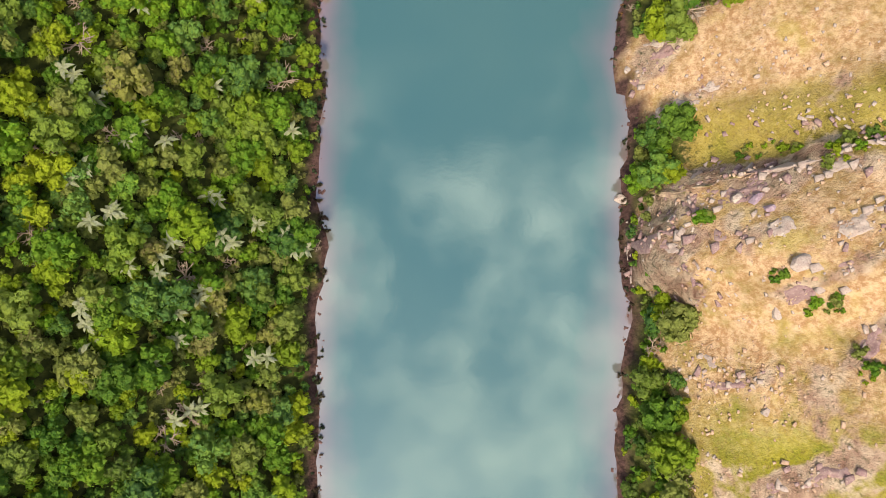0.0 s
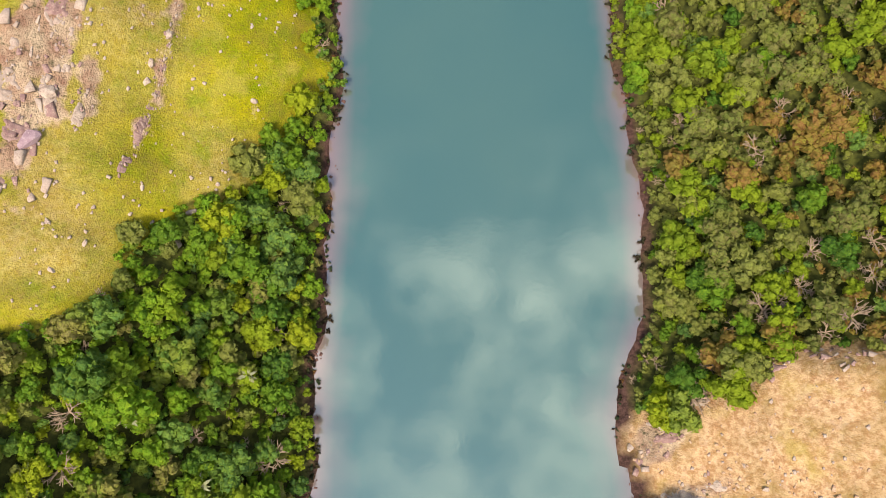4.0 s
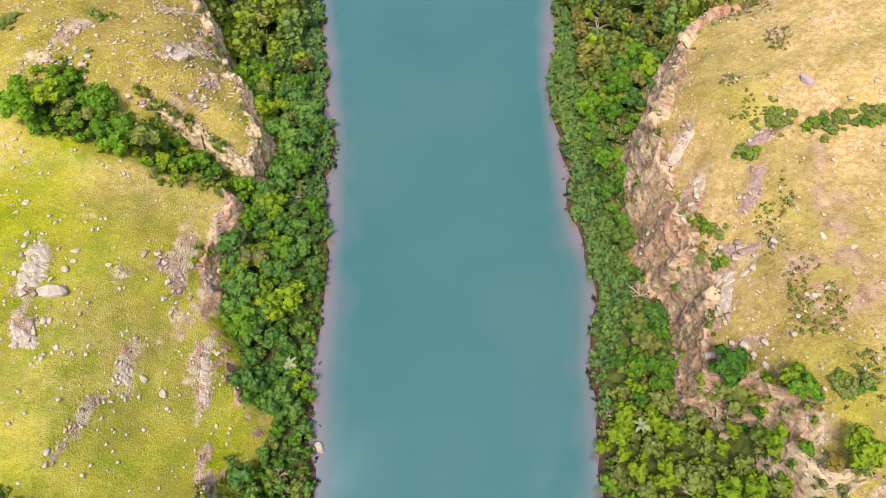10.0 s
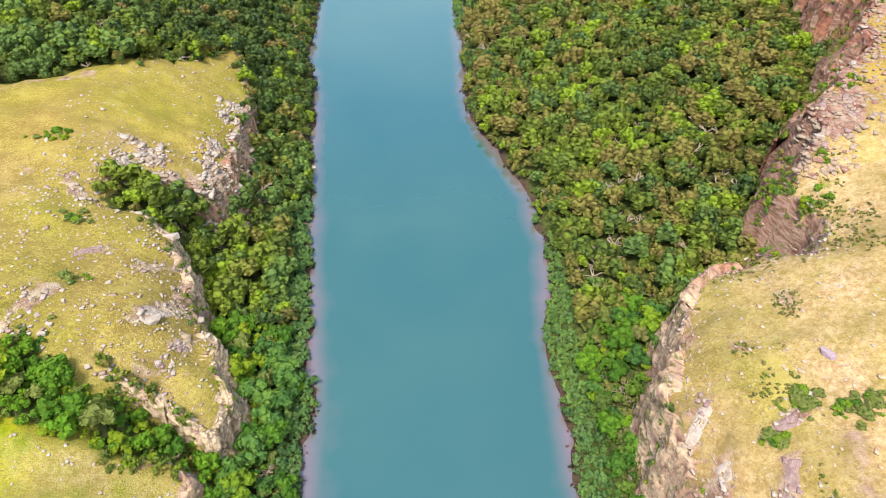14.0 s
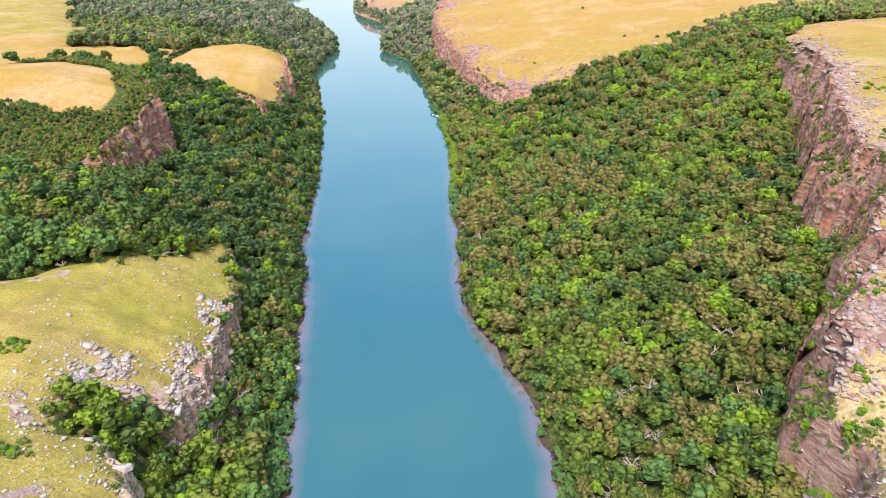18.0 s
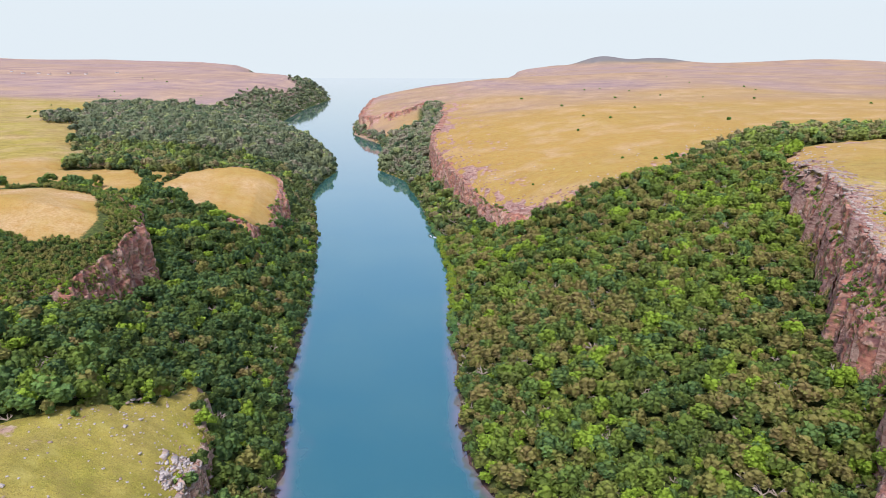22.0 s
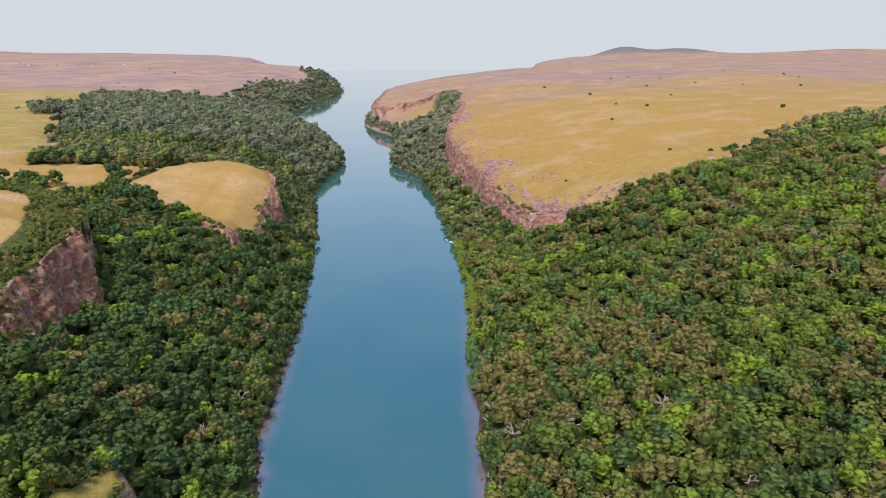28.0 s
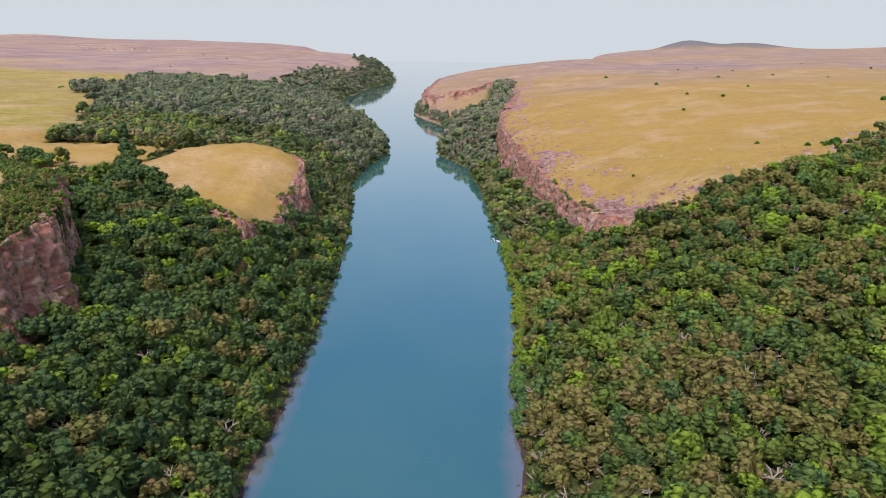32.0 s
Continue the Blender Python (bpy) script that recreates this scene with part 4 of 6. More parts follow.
tagged(under, "green forest reaching back from the river", "forest", kind="stuff")

# scrub on the western crag
x, y = np.concatenate([scatter(-330, -120, 470, 735, 2.3, rng), scatter(-200, -140, 505, 660, 1.5, rng)], axis=1)
face_only = np.arange(len(x)) >= len(scatter(-330, -120, 470, 735, 2.3, rng)[0])
z, s, drop, d, left = land(x, y)
keep = left & (within(CRAG_L, x, y) > -1) & (within(MEADOW_L, x, y) < 7 * wave(x, y, 24, 91) + 4 * wave(x, y, 8, 94)) & (s > -2) & (rng.uniform(0, 1, len(x)) < np.where(face_only, 0.4 * (s < 6) * ramp(wave(x, y, 9, 95), -0.3, 0.2), 0.75 + 0.25 * ramp(s, 2, 6)))
x, y, z = x[keep], y[keep], z[keep]
r = 2.0 * rng.uniform(0.6, 1.2, len(x))
tn = np.clip(0.22 + 0.3 * wave(x, y, 14, 92) + rng.normal(0, 0.2, len(x)), 0, 1)
wr = np.where(rng.uniform(0, 1, len(x)) < 0.25, 0.1, np.clip(0.56 + 0.15 * wave(x, y, 22, 93) + rng.normal(0, 0.1, len(x)), 0.3, 0.8))
under = new("crag_scrub", forest_mesh("crag_scrub", small_shapes, x, y, z + 0.5 * r, r, tn, wr, rng, MAT_LEAF_MID))
tagged(under, "olive scrub covering the top of the western crag", "shrubs", kind="stuff")

x, y = scatter(-75, 70, 190, 910, 2.1, rng)
z, s, drop, d, left = land(x, y)
keep = fringe(x, y, d, left) & (d > 0.5) & (s < 0)
x, y, z, d, left = (a[keep] for a in (x, y, z, d, left))
r = 1.7 * rng.uniform(0.55, 1.45, len(x))
tn = np.clip(0.5 + 0.35 * wave(x, y, 22, 42) + rng.normal(0, 0.26, len(x)) + np.where(left, -0.1, 0.15), 0, 1)
wr = np.clip(0.5 + 0.1 * wave(x, y, 10, 43) + rng.normal(0, 0.08, len(x)) + 0.38 * ramp(y, 600, 660) * ramp(y, 850, 815), 0, 1)
belt = new("bank_shrubs", forest_mesh("bank_shrubs", low_shapes, x, y, z * 0.6 + 1.6, r, tn, wr, rng, MAT_MANGROVE))
tagged(belt, "even belt of bright green shrubs lining the water", "shrubs", kind="stuff")

# shrubs that cling to the cliffs and close the foot and rim of them
x, y = np.concatenate([scatter(-130, 150, 175, 345, 1.5, rng), scatter(-250, 300, 345, 860, 1.3, rng)], axis=1)
z, s, drop, d, left = land(x, y)
knoll = left & (y > 670) & (y < 800)
gully_ = left & (y > 262) & (y < 292) & (x < -58)
patch = wave(x, y, 13, 96) + 0.6 * wave(x, y, 5, 97)
crag_ = left & (y > 500) & (y < 670) & ~((y > 548) & (y < 592) & (s < 4.5))
tiers = ~left & (y > 345) & (y < 720)
keep = (drop > 5) & (d > 1) & (s > -4) & (s < np.where(knoll, 3.5, np.where(gully_, 4.5, np.where(tiers, 5.5 + 2 * patch, 4.0 + 2.5 * patch)))) & (rng.uniform(0, 1, len(x)) < np.where(knoll, 0.4, np.where(gully_, 0.75, np.where(crag_, 0.7, np.where(tiers & (s > 1), 0.5 * ramp(patch, -0.6, 0.2), np.where(y > 345, 0.5 * ramp(patch, -0.2, 0.5), 0.7 * ramp(patch, -0.05, 0.55)))))))
x, y, z, s, left, gully_ = (a[keep] for a in (x, y, z, s, left, gully_))
r = rng.uniform(0.6, 1.5, len(x)) * np.where(y > 345, 1.35, np.where(gully_, 1.4, 1.0))
tn = np.clip(0.5 + 0.3 * wave(x, y, 11, 98) + rng.normal(0, 0.2, len(x)), 0, 1)
wr = np.clip(0.55 + 0.3 * wave(x, y, 15, 99) + rng.normal(0, 0.2, len(x)), 0, 1)
under = new("cliff_shrubs", forest_mesh("cliff_shrubs", small_shapes, x, y, z + 0.4 * r, r, tn, wr, rng, MAT_LEAF_MID))
tagged(under, "olive and green shrubs growing on the cliff ledges", "shrubs", kind="stuff")

# low olive scrub in patches on the sandy bluff and in the cleft behind it
x, y = scatter(58, 135, 196, 352, 1.15, rng)
z, s, drop, d, left = land(x, y)
patch = wave(x, y, 13, 101) + 0.7 * wave(x, y, 5, 102)
cleft_ = ramp(y, 300, 322) * ramp(patch, -0.5, 0.3)
keep = (s > 0.5) & (rng.uniform(0, 1, len(x)) < np.maximum(0.8 * ramp(patch, 0.42, 0.8), 0.5 * cleft_ * ramp(s, 22, 6)))
x, y, z = x[keep], y[keep], z[keep]
r = rng.uniform(0.35, 0.85, len(x))
tn = np.clip(0.7 + rng.normal(0, 0.25, len(x)), 0, 1)
wr = np.where(rng.uniform(0, 1, len(x)) < 0.3, 0.1, rng.uniform(0.6, 0.84, len(x)))
under = new("bluff_scrub", forest_mesh("bluff_scrub", small_shapes, x, y, z + 0.2 * r, r, tn, wr, rng, MAT_LEAF_HALF))
tagged(under, "low olive scrub in patches on the sandy bluff", "shrubs", kind="stuff")

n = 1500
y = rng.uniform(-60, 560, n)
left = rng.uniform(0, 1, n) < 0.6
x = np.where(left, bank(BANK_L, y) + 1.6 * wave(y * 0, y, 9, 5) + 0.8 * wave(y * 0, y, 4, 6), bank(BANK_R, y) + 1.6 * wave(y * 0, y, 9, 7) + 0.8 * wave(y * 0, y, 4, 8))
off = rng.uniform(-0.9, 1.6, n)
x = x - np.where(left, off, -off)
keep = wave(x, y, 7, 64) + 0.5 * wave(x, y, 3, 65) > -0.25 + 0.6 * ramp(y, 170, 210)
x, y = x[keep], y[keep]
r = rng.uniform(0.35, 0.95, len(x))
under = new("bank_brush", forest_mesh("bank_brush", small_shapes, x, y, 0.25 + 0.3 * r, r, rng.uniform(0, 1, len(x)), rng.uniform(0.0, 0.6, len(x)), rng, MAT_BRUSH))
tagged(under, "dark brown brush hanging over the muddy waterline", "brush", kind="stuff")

# single trees
crown_meshes, trunk_meshes = [], []
for k in range(24):
    sv, sf = near_shapes[k % 10]
    tone, warm = (0.1, 0.35, 0.6, 0.9)[k % 4], (0.15, 0.45, 0.55, 0.65, 0.82, 0.95)[k // 4]
    crown_meshes.append((tone, warm, mesh_of("crown", sv, sf, MAT_LEAF, {"tone": np.full(len(sv), tone), "warm": np.full(len(sv), warm)})))
for k in range(6):
    trunk_meshes.append(mesh_of("trunk", *trunk_shape(rng, 1.0, 0.055), MAT_BARK))
bough_meshes = [mesh_of("bough_fan", v, f, MAT_TWIG) for v, f in bare_near]
dead_trunk = [mesh_of("trunk", *trunk_shape(rng, 1.0, 0.05), MAT_TWIG) for _ in range(2)]


def tree(x, y, z, r, up, tone, warm, k):
    label = "leafy %s tree in the riverside forest" % ("bright yellow-green" if warm > 0.75 else "olive-brown" if warm < 0.2 else "mid-green" if tone > 0.45 else "dark green")
    ob = tagged(new("tree"), label, "tree", "trees of the forest")
    ob.matrix_world = pose(x, y, z)
    c = min(crown_meshes, key=lambda m: abs(m[0] - tone) + 1.5 * abs(m[1] - warm) + 0.05 * ((k * 7) % 5))
    cr = part("crown", c[2], ob)
    cr.matrix_basis = Matrix.LocRotScale((0, 0, up), Euler((0, 0, k * 1.7)), (r, r, r * 0.95))
    tr = part("trunk", trunk_meshes[k % 6], ob)
    tall = up + 0.3 * r
    tr.matrix_basis = Matrix.LocRotScale((0, 0, 0), Euler((0, 0, k * 2.1)), (tall, tall, tall))
    return ob


def dead_tree(x, y, z, r, up, k):
    ob = tagged(new("dead_tree"), "leafless pale grey tree with forked boughs", "dead tree", "dead trees of the forest")
    ob.matrix_world = pose(x, y, z)
    b = part("bough_fan", bough_meshes[k % 4], ob)
    b.matrix_basis = Matrix.LocRotScale((0, 0, up * 0.5), Euler((0, 0, k * 1.3)), (r * 1.25,) * 3)
    t = part("trunk", dead_trunk[k % 2], ob)
    t.matrix_basis = Matrix.LocRotScale((0, 0, 0), Euler((0, 0, k)), (up,) * 3)
    return ob


for k, (x_, y_, z_, r_, up_, tn_, wr_, dd) in enumerate(picked[:290]):
    if dd:
        dead_tree(x_, y_, z_, r_, up_, k)
    else:
        tree(x_, y_, z_, r_, up_, tn_, wr_, k)


# ---- wild bananas with fans of pale leaves ----
def frond(rng, length, wide):
    """A long drooping leaf, folded along its midrib and torn at the margin."""
    vs, fs = [], []
    n = 6
    for i in range(n + 1):
        f = i / n
        w = wide * math.sin(math.pi * min(1, 0.12 + f * 0.88)) * rng.uniform(0.75, 1.1)
        px, pz = length * (f - 0.18 * f * f), length * (0.75 * f - 0.95 * f * f)
        vs += [(px, -w, pz - 0.25 * w), (px, 0, pz), (px, w, pz - 0.25 * w)]
        if i:
            a = 3 * (i - 1)
            fs += [[a, a + 3, a + 4, a + 1], [a + 1, a + 4, a + 5, a + 2]]
    return np.array(vs), np.array(fs)


frond_meshes = []
for k in range(6):
    v, f = frond(rng, 2.5, 0.36)
    frond_meshes.append(mesh_of("frond", v, f, MAT_FROND, {"tone": np.full(len(v), 0.2 + 0.13 * k), "warm": np.full(len(v), (0.1, 0.5, 0.6, 0.8, 0.15, 0.5)[k])}))
banana_stem = mesh_of("stem", *stick((0, 0, -4), (0, 0, 0.1), 0.16, 0.12, 6), MAT_BARK)
spots = [(60, 172), (66, 178), (63, 160), (-36, 222), (-36, 180), (47, 205), (-50, 48.7), (-36, 41), (-62, 62), (-44, 70)]
for cx, cy, n in ((-69, 5, 3), (-67, -2, 3), (-36, 14, 3), (-52, -1, 4), (-58, -6, 4), (-62, 36.5, 3), (-69, 43.7, 4), (-53, 6, 3), (-47, 18, 3), (-60, 13, 4), (-64, 20, 3), (-41, -9, 2), (-55, -20, 3), (-72, 28, 3), (-50, 28, 2)):
    spots += [(cx + rng.normal(0, 2.2), cy + rng.normal(0, 2.0)) for _ in range(n)]
fx, fy = np.array(spots).T
fz = land(fx, fy)[0]
for k, (px, py) in enumerate(spots):
    ob = tagged(new("wild_banana"), "wild banana plant with a fan of pale green leaves", "plant", "wild bananas in the forest")
    ob.matrix_world = pose(px, py, fz[k] + 4.9, rng.normal(0, 7), rng.normal(0, 7), k * 37)
    part("stem", banana_stem, ob)
    for i in range(9):
        fr = part("frond", frond_meshes[(i + k) % 6], ob)
        fr.matrix_basis = Matrix.LocRotScale((0, 0, 0.05 * i), Euler((0, radians(-8 * (i % 3)), i * 0.7 + 0.2 * ((k + i) % 3))), (0.75 + 0.12 * ((i * 3 + k) % 5),) * 3)


# ---- rocks ----
def block(rng, flat=0.5):
    """A weathered block: a box whose corners are worn and pushed about, with a broken top edge."""
    vs = []
    for cz in (-1, 1):
        for cx, cy in ((-1, -1), (1, -1), (1, 1), (-1, 1)):
            k = 1 - 0.22 * (cz > 0) * rng.uniform(0, 1.6)
            vs.append((cx * k * rng.uniform(0.7, 1.1), cy * k * rng.uniform(0.65, 1.1), flat * (cz + rng.uniform(-0.35, 0.35))))
    return np.array(vs), np.array([[0, 3, 2, 1], [4, 5, 6, 7], [0, 1, 5, 4], [1, 2, 6, 5], [2, 3, 7, 6], [3, 0, 4, 7]])


def boulder_mesh(rng, material, flat):
    """A boulder with broken, softly rounded faces."""
    bm = bmesh.new()
    for _ in range(30):
        v = Vector(rng.normal(size=3)).normalized()
        v = v / max(abs(v.x), abs(v.y), abs(v.z)) ** 0.75
        bm.verts.new((v.x * rng.uniform(0.75, 1.05), v.y * rng.uniform(0.6, 0.9), v.z * flat * rng.uniform(0.75, 1.1)))
    hull = bmesh.ops.convex_hull(bm, input=bm.verts)
    bmesh.ops.delete(bm, geom=[v for v in bm.verts if not v.link_faces], context="VERTS")
    bmesh.ops.bevel(bm, geom=list(bm.edges), offset=0.035, segments=1, affect="EDGES", profile=0.5)
    me = bpy.data.meshes.new("boulder")
    bm.to_mesh(me)
    bm.free()
    me.materials.append(material)
    return me


def edge_heading(x, y):
    """The way along the cliff's edge at each place."""
    e = 2.0
    sx = land(x + e, y)[1] - land(x - e, y)[1]
    sy = land(x, y + e)[1] - land(x, y - e)[1]
    return np.arctan2(sy, sx) + math.pi / 2


def rock_mesh(name, x, y, z, size, long, turn, tilt, rng, material):
    """Many blocks in one mesh."""
    kinds = [block(rng, f) for f in (0.22, 0.28, 0.34, 0.42, 0.25, 0.3)]
    kind = rng.integers(len(kinds), size=len(x))
    vs, fs, base = [], [], 0
    for k, (bv, bf) in enumerate(kinds):
        i = np.where(kind == k)[0]
        if not len(i):
            continue
        c, s = np.cos(turn[i])[:, None], np.sin(turn[i])[:, None]
        u, v = bv[:, 0] * (size * long)[i, None], bv[:, 1] * size[i, None]
        w = bv[:, 2] * size[i, None] * 1.1 + u * tilt[i, None]
        vs.append(np.stack([u * c - v * s + x[i, None], u * s + v * c + y[i, None], w + z[i, None]], -1).reshape(-1, 3))
        fs.append((bf[None] + base + (np.arange(len(i)) * 8)[:, None, None]).reshape(-1, 4))
        base += len(i) * 8
    return mesh_of(name, np.concatenate(vs), np.concatenate(fs), material)


rng = np.random.default_rng(9)


def cliff_sites(box, step, low, high):
    x, y = scatter(*box, step, rng)
    z, s, drop, d, left = land(x, y)
    keep = ~(left & (y > 445) & (y < 500)) & (drop > np.where(left & (y < 272), 10, 6)) & (s > low) & (s < high) & (d > 1) & (np.abs(x) < 330)
    reach = 44 * ramp(y, 715, 740) * ~left + np.where(left, 6 + 8 * ramp(y, 278, 290) * ramp(y, 470, 440), 6 + 9 * ramp(y, 195, 215) + 16 * ramp(y, 335, 360) * ramp(y, 735, 700))
    keep &= s < np.minimum(reach, high)
    return x[keep], y[keep], z[keep], s[keep]


slab_label = "broken reddish and cream rock ledges of the cliffs"
for box, step, big in (((-240, 290, -110, 345), 1.35, 0.55), ((-240, 300, 345, 560), 1.7, 0.75), ((-260, 330, 560, 1250), 3.2, 1.4)):
    x, y, z, s = cliff_sites(box, step, -2.2, 50)
    tiers = (x > 0) & (y > 345) & (y < 720)
    pick = rng.uniform(0, 1, len(x)) < np.where(tiers, 0.12 + 0.75 * ramp(s, 5, 6.5) * ramp(s, 30, 8), np.where((x > 0) & (y > 720), 0.55 * ramp(s, 48, 2), 0.75 - 0.06 * np.maximum(s, 0)))
    x, y, z, s, tiers = x[pick], y[pick], z[pick], s[pick], tiers[pick]
    head = edge_heading(x, y) + rng.normal(0, 0.35, len(x))
    size = big * rng.uniform(0.4, 1.2, len(x)) * np.where(tiers, 1.25, 1 - 0.4 * ramp(s, 1, 4))
    pale = rng.uniform(0, 1, len(x)) < np.where(tiers, 0.15 + 0.65 * ramp(s, 4, 6), (0.2 + 0.4 * ramp(s, 0, 4)) * (1 - 0.8 * np.where(x < 0, ramp(y, 460, 500), ramp(y, 340, 420))))
    for flag, mat, label in ((pale, MAT_STONE if box[3] < 350 else MAT_RIM, "pale cream rock ledges along the cliff tops"), (~pale, MAT_MAUVE if box[3] < 350 else MAT_RED, slab_label)):
        if flag.any():
            ob = new("cliff_rocks", rock_mesh("cliff_rocks", x[flag], y[flag], z[flag] - 0.26 * size[flag], size[flag], rng.uniform(1.2, 2.6, flag.sum()), head[flag], rng.normal(0, 0.12, flag.sum()), rng, mat))
            tagged(ob, label, "rocks", kind="stuff")

# outcrops: ledges that break through the turf
ox, oy, osz, oh = [], [], [], []
for (ax, ay), (bx, by), big in OUTCROPS:
    n = max(4, int(math.hypot(bx - ax, by - ay) / big * 3.2))
    for _ in range(n):
        f = rng.uniform(0, 1)
        ox.append(ax + (bx - ax) * f + rng.normal(0, big * 0.9))
        oy.append(ay + (by - ay) * f + rng.normal(0, big * 0.9))
        osz.append(big * (0.10 + 0.42 * rng.uniform(0, 1) ** 2.5))
        oh.append(math.atan2(by - ay, bx - ax) + rng.normal(0, 0.4))
ox, oy, osz, oh = (np.array(a) for a in (ox, oy, osz, oh))
oz = land(ox, oy)[0]
mid_tone = rng.uniform(0, 1, len(ox)) < 0.6
slab_meshes = [[mesh_of("rock_slab", *block(rng, f), mat) for f in (0.22, 0.3, 0.4)] for mat in (MAT_STONE, MAT_MAUVE)]
near_rows = [i for i in range(0, len(ox), 2) if oy[i] < 345][:300]
near_set = set(near_rows)
for n, i in enumerate(near_rows):
    ob = part("rock_slab", slab_meshes[0 if mid_tone[i] else 1][n % 3], ground)
    ob.matrix_basis = Matrix.LocRotScale((ox[i], oy[i], oz[i] - osz[i] * 0.1), Euler((rng.normal(0, 0.1), rng.normal(0, 0.1), oh[i])), (osz[i] * 1.25, osz[i] * 0.7, osz[i] * 0.5))
rest = np.array([i for i in range(len(ox)) if i not in near_set])
for flag, mat in ((mid_tone[rest], MAT_STONE), (~mid_tone[rest], MAT_MAUVE)):
    k = rest[flag]
    ob = new("outcrop_rocks", rock_mesh("outcrop_rocks", ox[k], oy[k], oz[k] - osz[k] * 0.05, osz[k], np.full(len(k), 1.5), oh[k], rng.normal(0, 0.1, len(k)), rng, mat))
    tagged(ob, "rocky ledges breaking through the dry grass", "rocks", kind="stuff")


def ledge(a, b, big, seed):
    """A crest of fractured rock along a line: tilted blocks, split by clefts, that sink into the turf at its rim."""
    a, b = np.array(a, float), np.array(b, float)
    way = (b - a) / np.linalg.norm(b - a)
    side = np.array((-way[1], way[0]))
    length, half = np.linalg.norm(b - a) + 1.6 * big, 1.25 * big
    nu, nv = int(length / 0.3) + 1, int(2 * half / 0.28) + 1
    u, v = [q.ravel() for q in np.meshgrid(np.linspace(-0.8 * big, length - 0.8 * big, nu), np.linspace(-half, half, nv))]
    bend = 0.5 * big * wave(u, u * 0, 7, seed)
    x, y = a[0] + way[0] * u + side[0] * (v + bend), a[1] + way[1] * u + side[1] * (v + bend)
    cell = 0.26 * big + 0.3
    p, q = u / (1.5 * cell) + 0.3 * wave(x, y, 2.5, seed + 1), v / cell + 0.3 * wave(x, y, 2.5, seed + 2)
    f1, f2, tall, tip = np.full(len(u), 9.0), np.full(len(u), 9.0), u * 0, u * 0
    for di in (-1, 0, 1):
        for dj in (-1, 0, 1):
            ci, cj = np.floor(p) + di, np.floor(q) + dj
            px, py = p - ci - lattice(ci, cj, seed), q - cj - lattice(ci, cj, seed + 3)
            dist = np.hypot(px, py)
            f2 = np.where(dist < f1, f1, np.minimum(f2, dist))
            hit = dist < f1
            tall, tip = np.where(hit, lattice(ci, cj, seed + 5), tall), np.where(hit, 0.8 * (lattice(ci, cj, seed + 7) - 0.5) * px + 0.5 * (lattice(ci, cj, seed + 9) - 0.3) * py, tip)
            f1 = np.minimum(f1, dist)
    rim = ramp(half - np.abs(v), 0, 0.6 * half) * ramp(np.minimum(u + 0.8 * big, length - 0.8 * big - u), 0, 1.2 * big)
    rim = rim * ramp(wave(x, y, 3.4, seed + 4) + 0.4 * wave(x, y, 1.7, seed + 6), -0.2, 0.35)
    rise = rim * min(big, 1.6) * 0.42 * (0.35 + 0.9 * tall + 0.5 * tip) - 0.35 * rim * ramp(f2 - f1, 0.22, 0.03) - 0.4 * (1 - rim) - 0.12
    z = land(x, y)[0] + rise
    return mesh_of("rock_ledge", np.stack([x, y, z], 1), grid_faces(nu, nv), MAT_STONE if seed % 2 else MAT_MAUVE)


for k, (pa, pb, big) in enumerate(OUTCROPS):
    if pa[1] < 345:
        part("rock_ledge", ledge(pa, pb, big * 1.1, 100 + k), ground)


def cells(p, q, seed):
    """Random blocks over a plane: nearness of the two closest, and three random values of the closest."""
    f1, f2 = np.full(len(p), 9.0), np.full(len(p), 9.0)
    vals = [p * 0, p * 0, p * 0]
    for di in (-1, 0, 1):
        for dj in (-1, 0, 1):
            ci, cj = np.floor(p) + di, np.floor(q) + dj
            px, py = p - ci - lattice(ci, cj, seed), q - cj - lattice(ci, cj, seed + 3)
            dist = np.hypot(px, py)
            f2 = np.where(dist < f1, f1, np.minimum(f2, dist))
            won = dist < f1
            vals = [np.where(won, new_, old) for new_, old in zip((lattice(ci, cj, seed + 5), (lattice(ci, cj, seed + 7) - 0.5) * px, (lattice(ci, cj, seed + 9) - 0.2) * py), vals)]
            f1 = np.minimum(f1, dist)
    return f2 - f1, vals


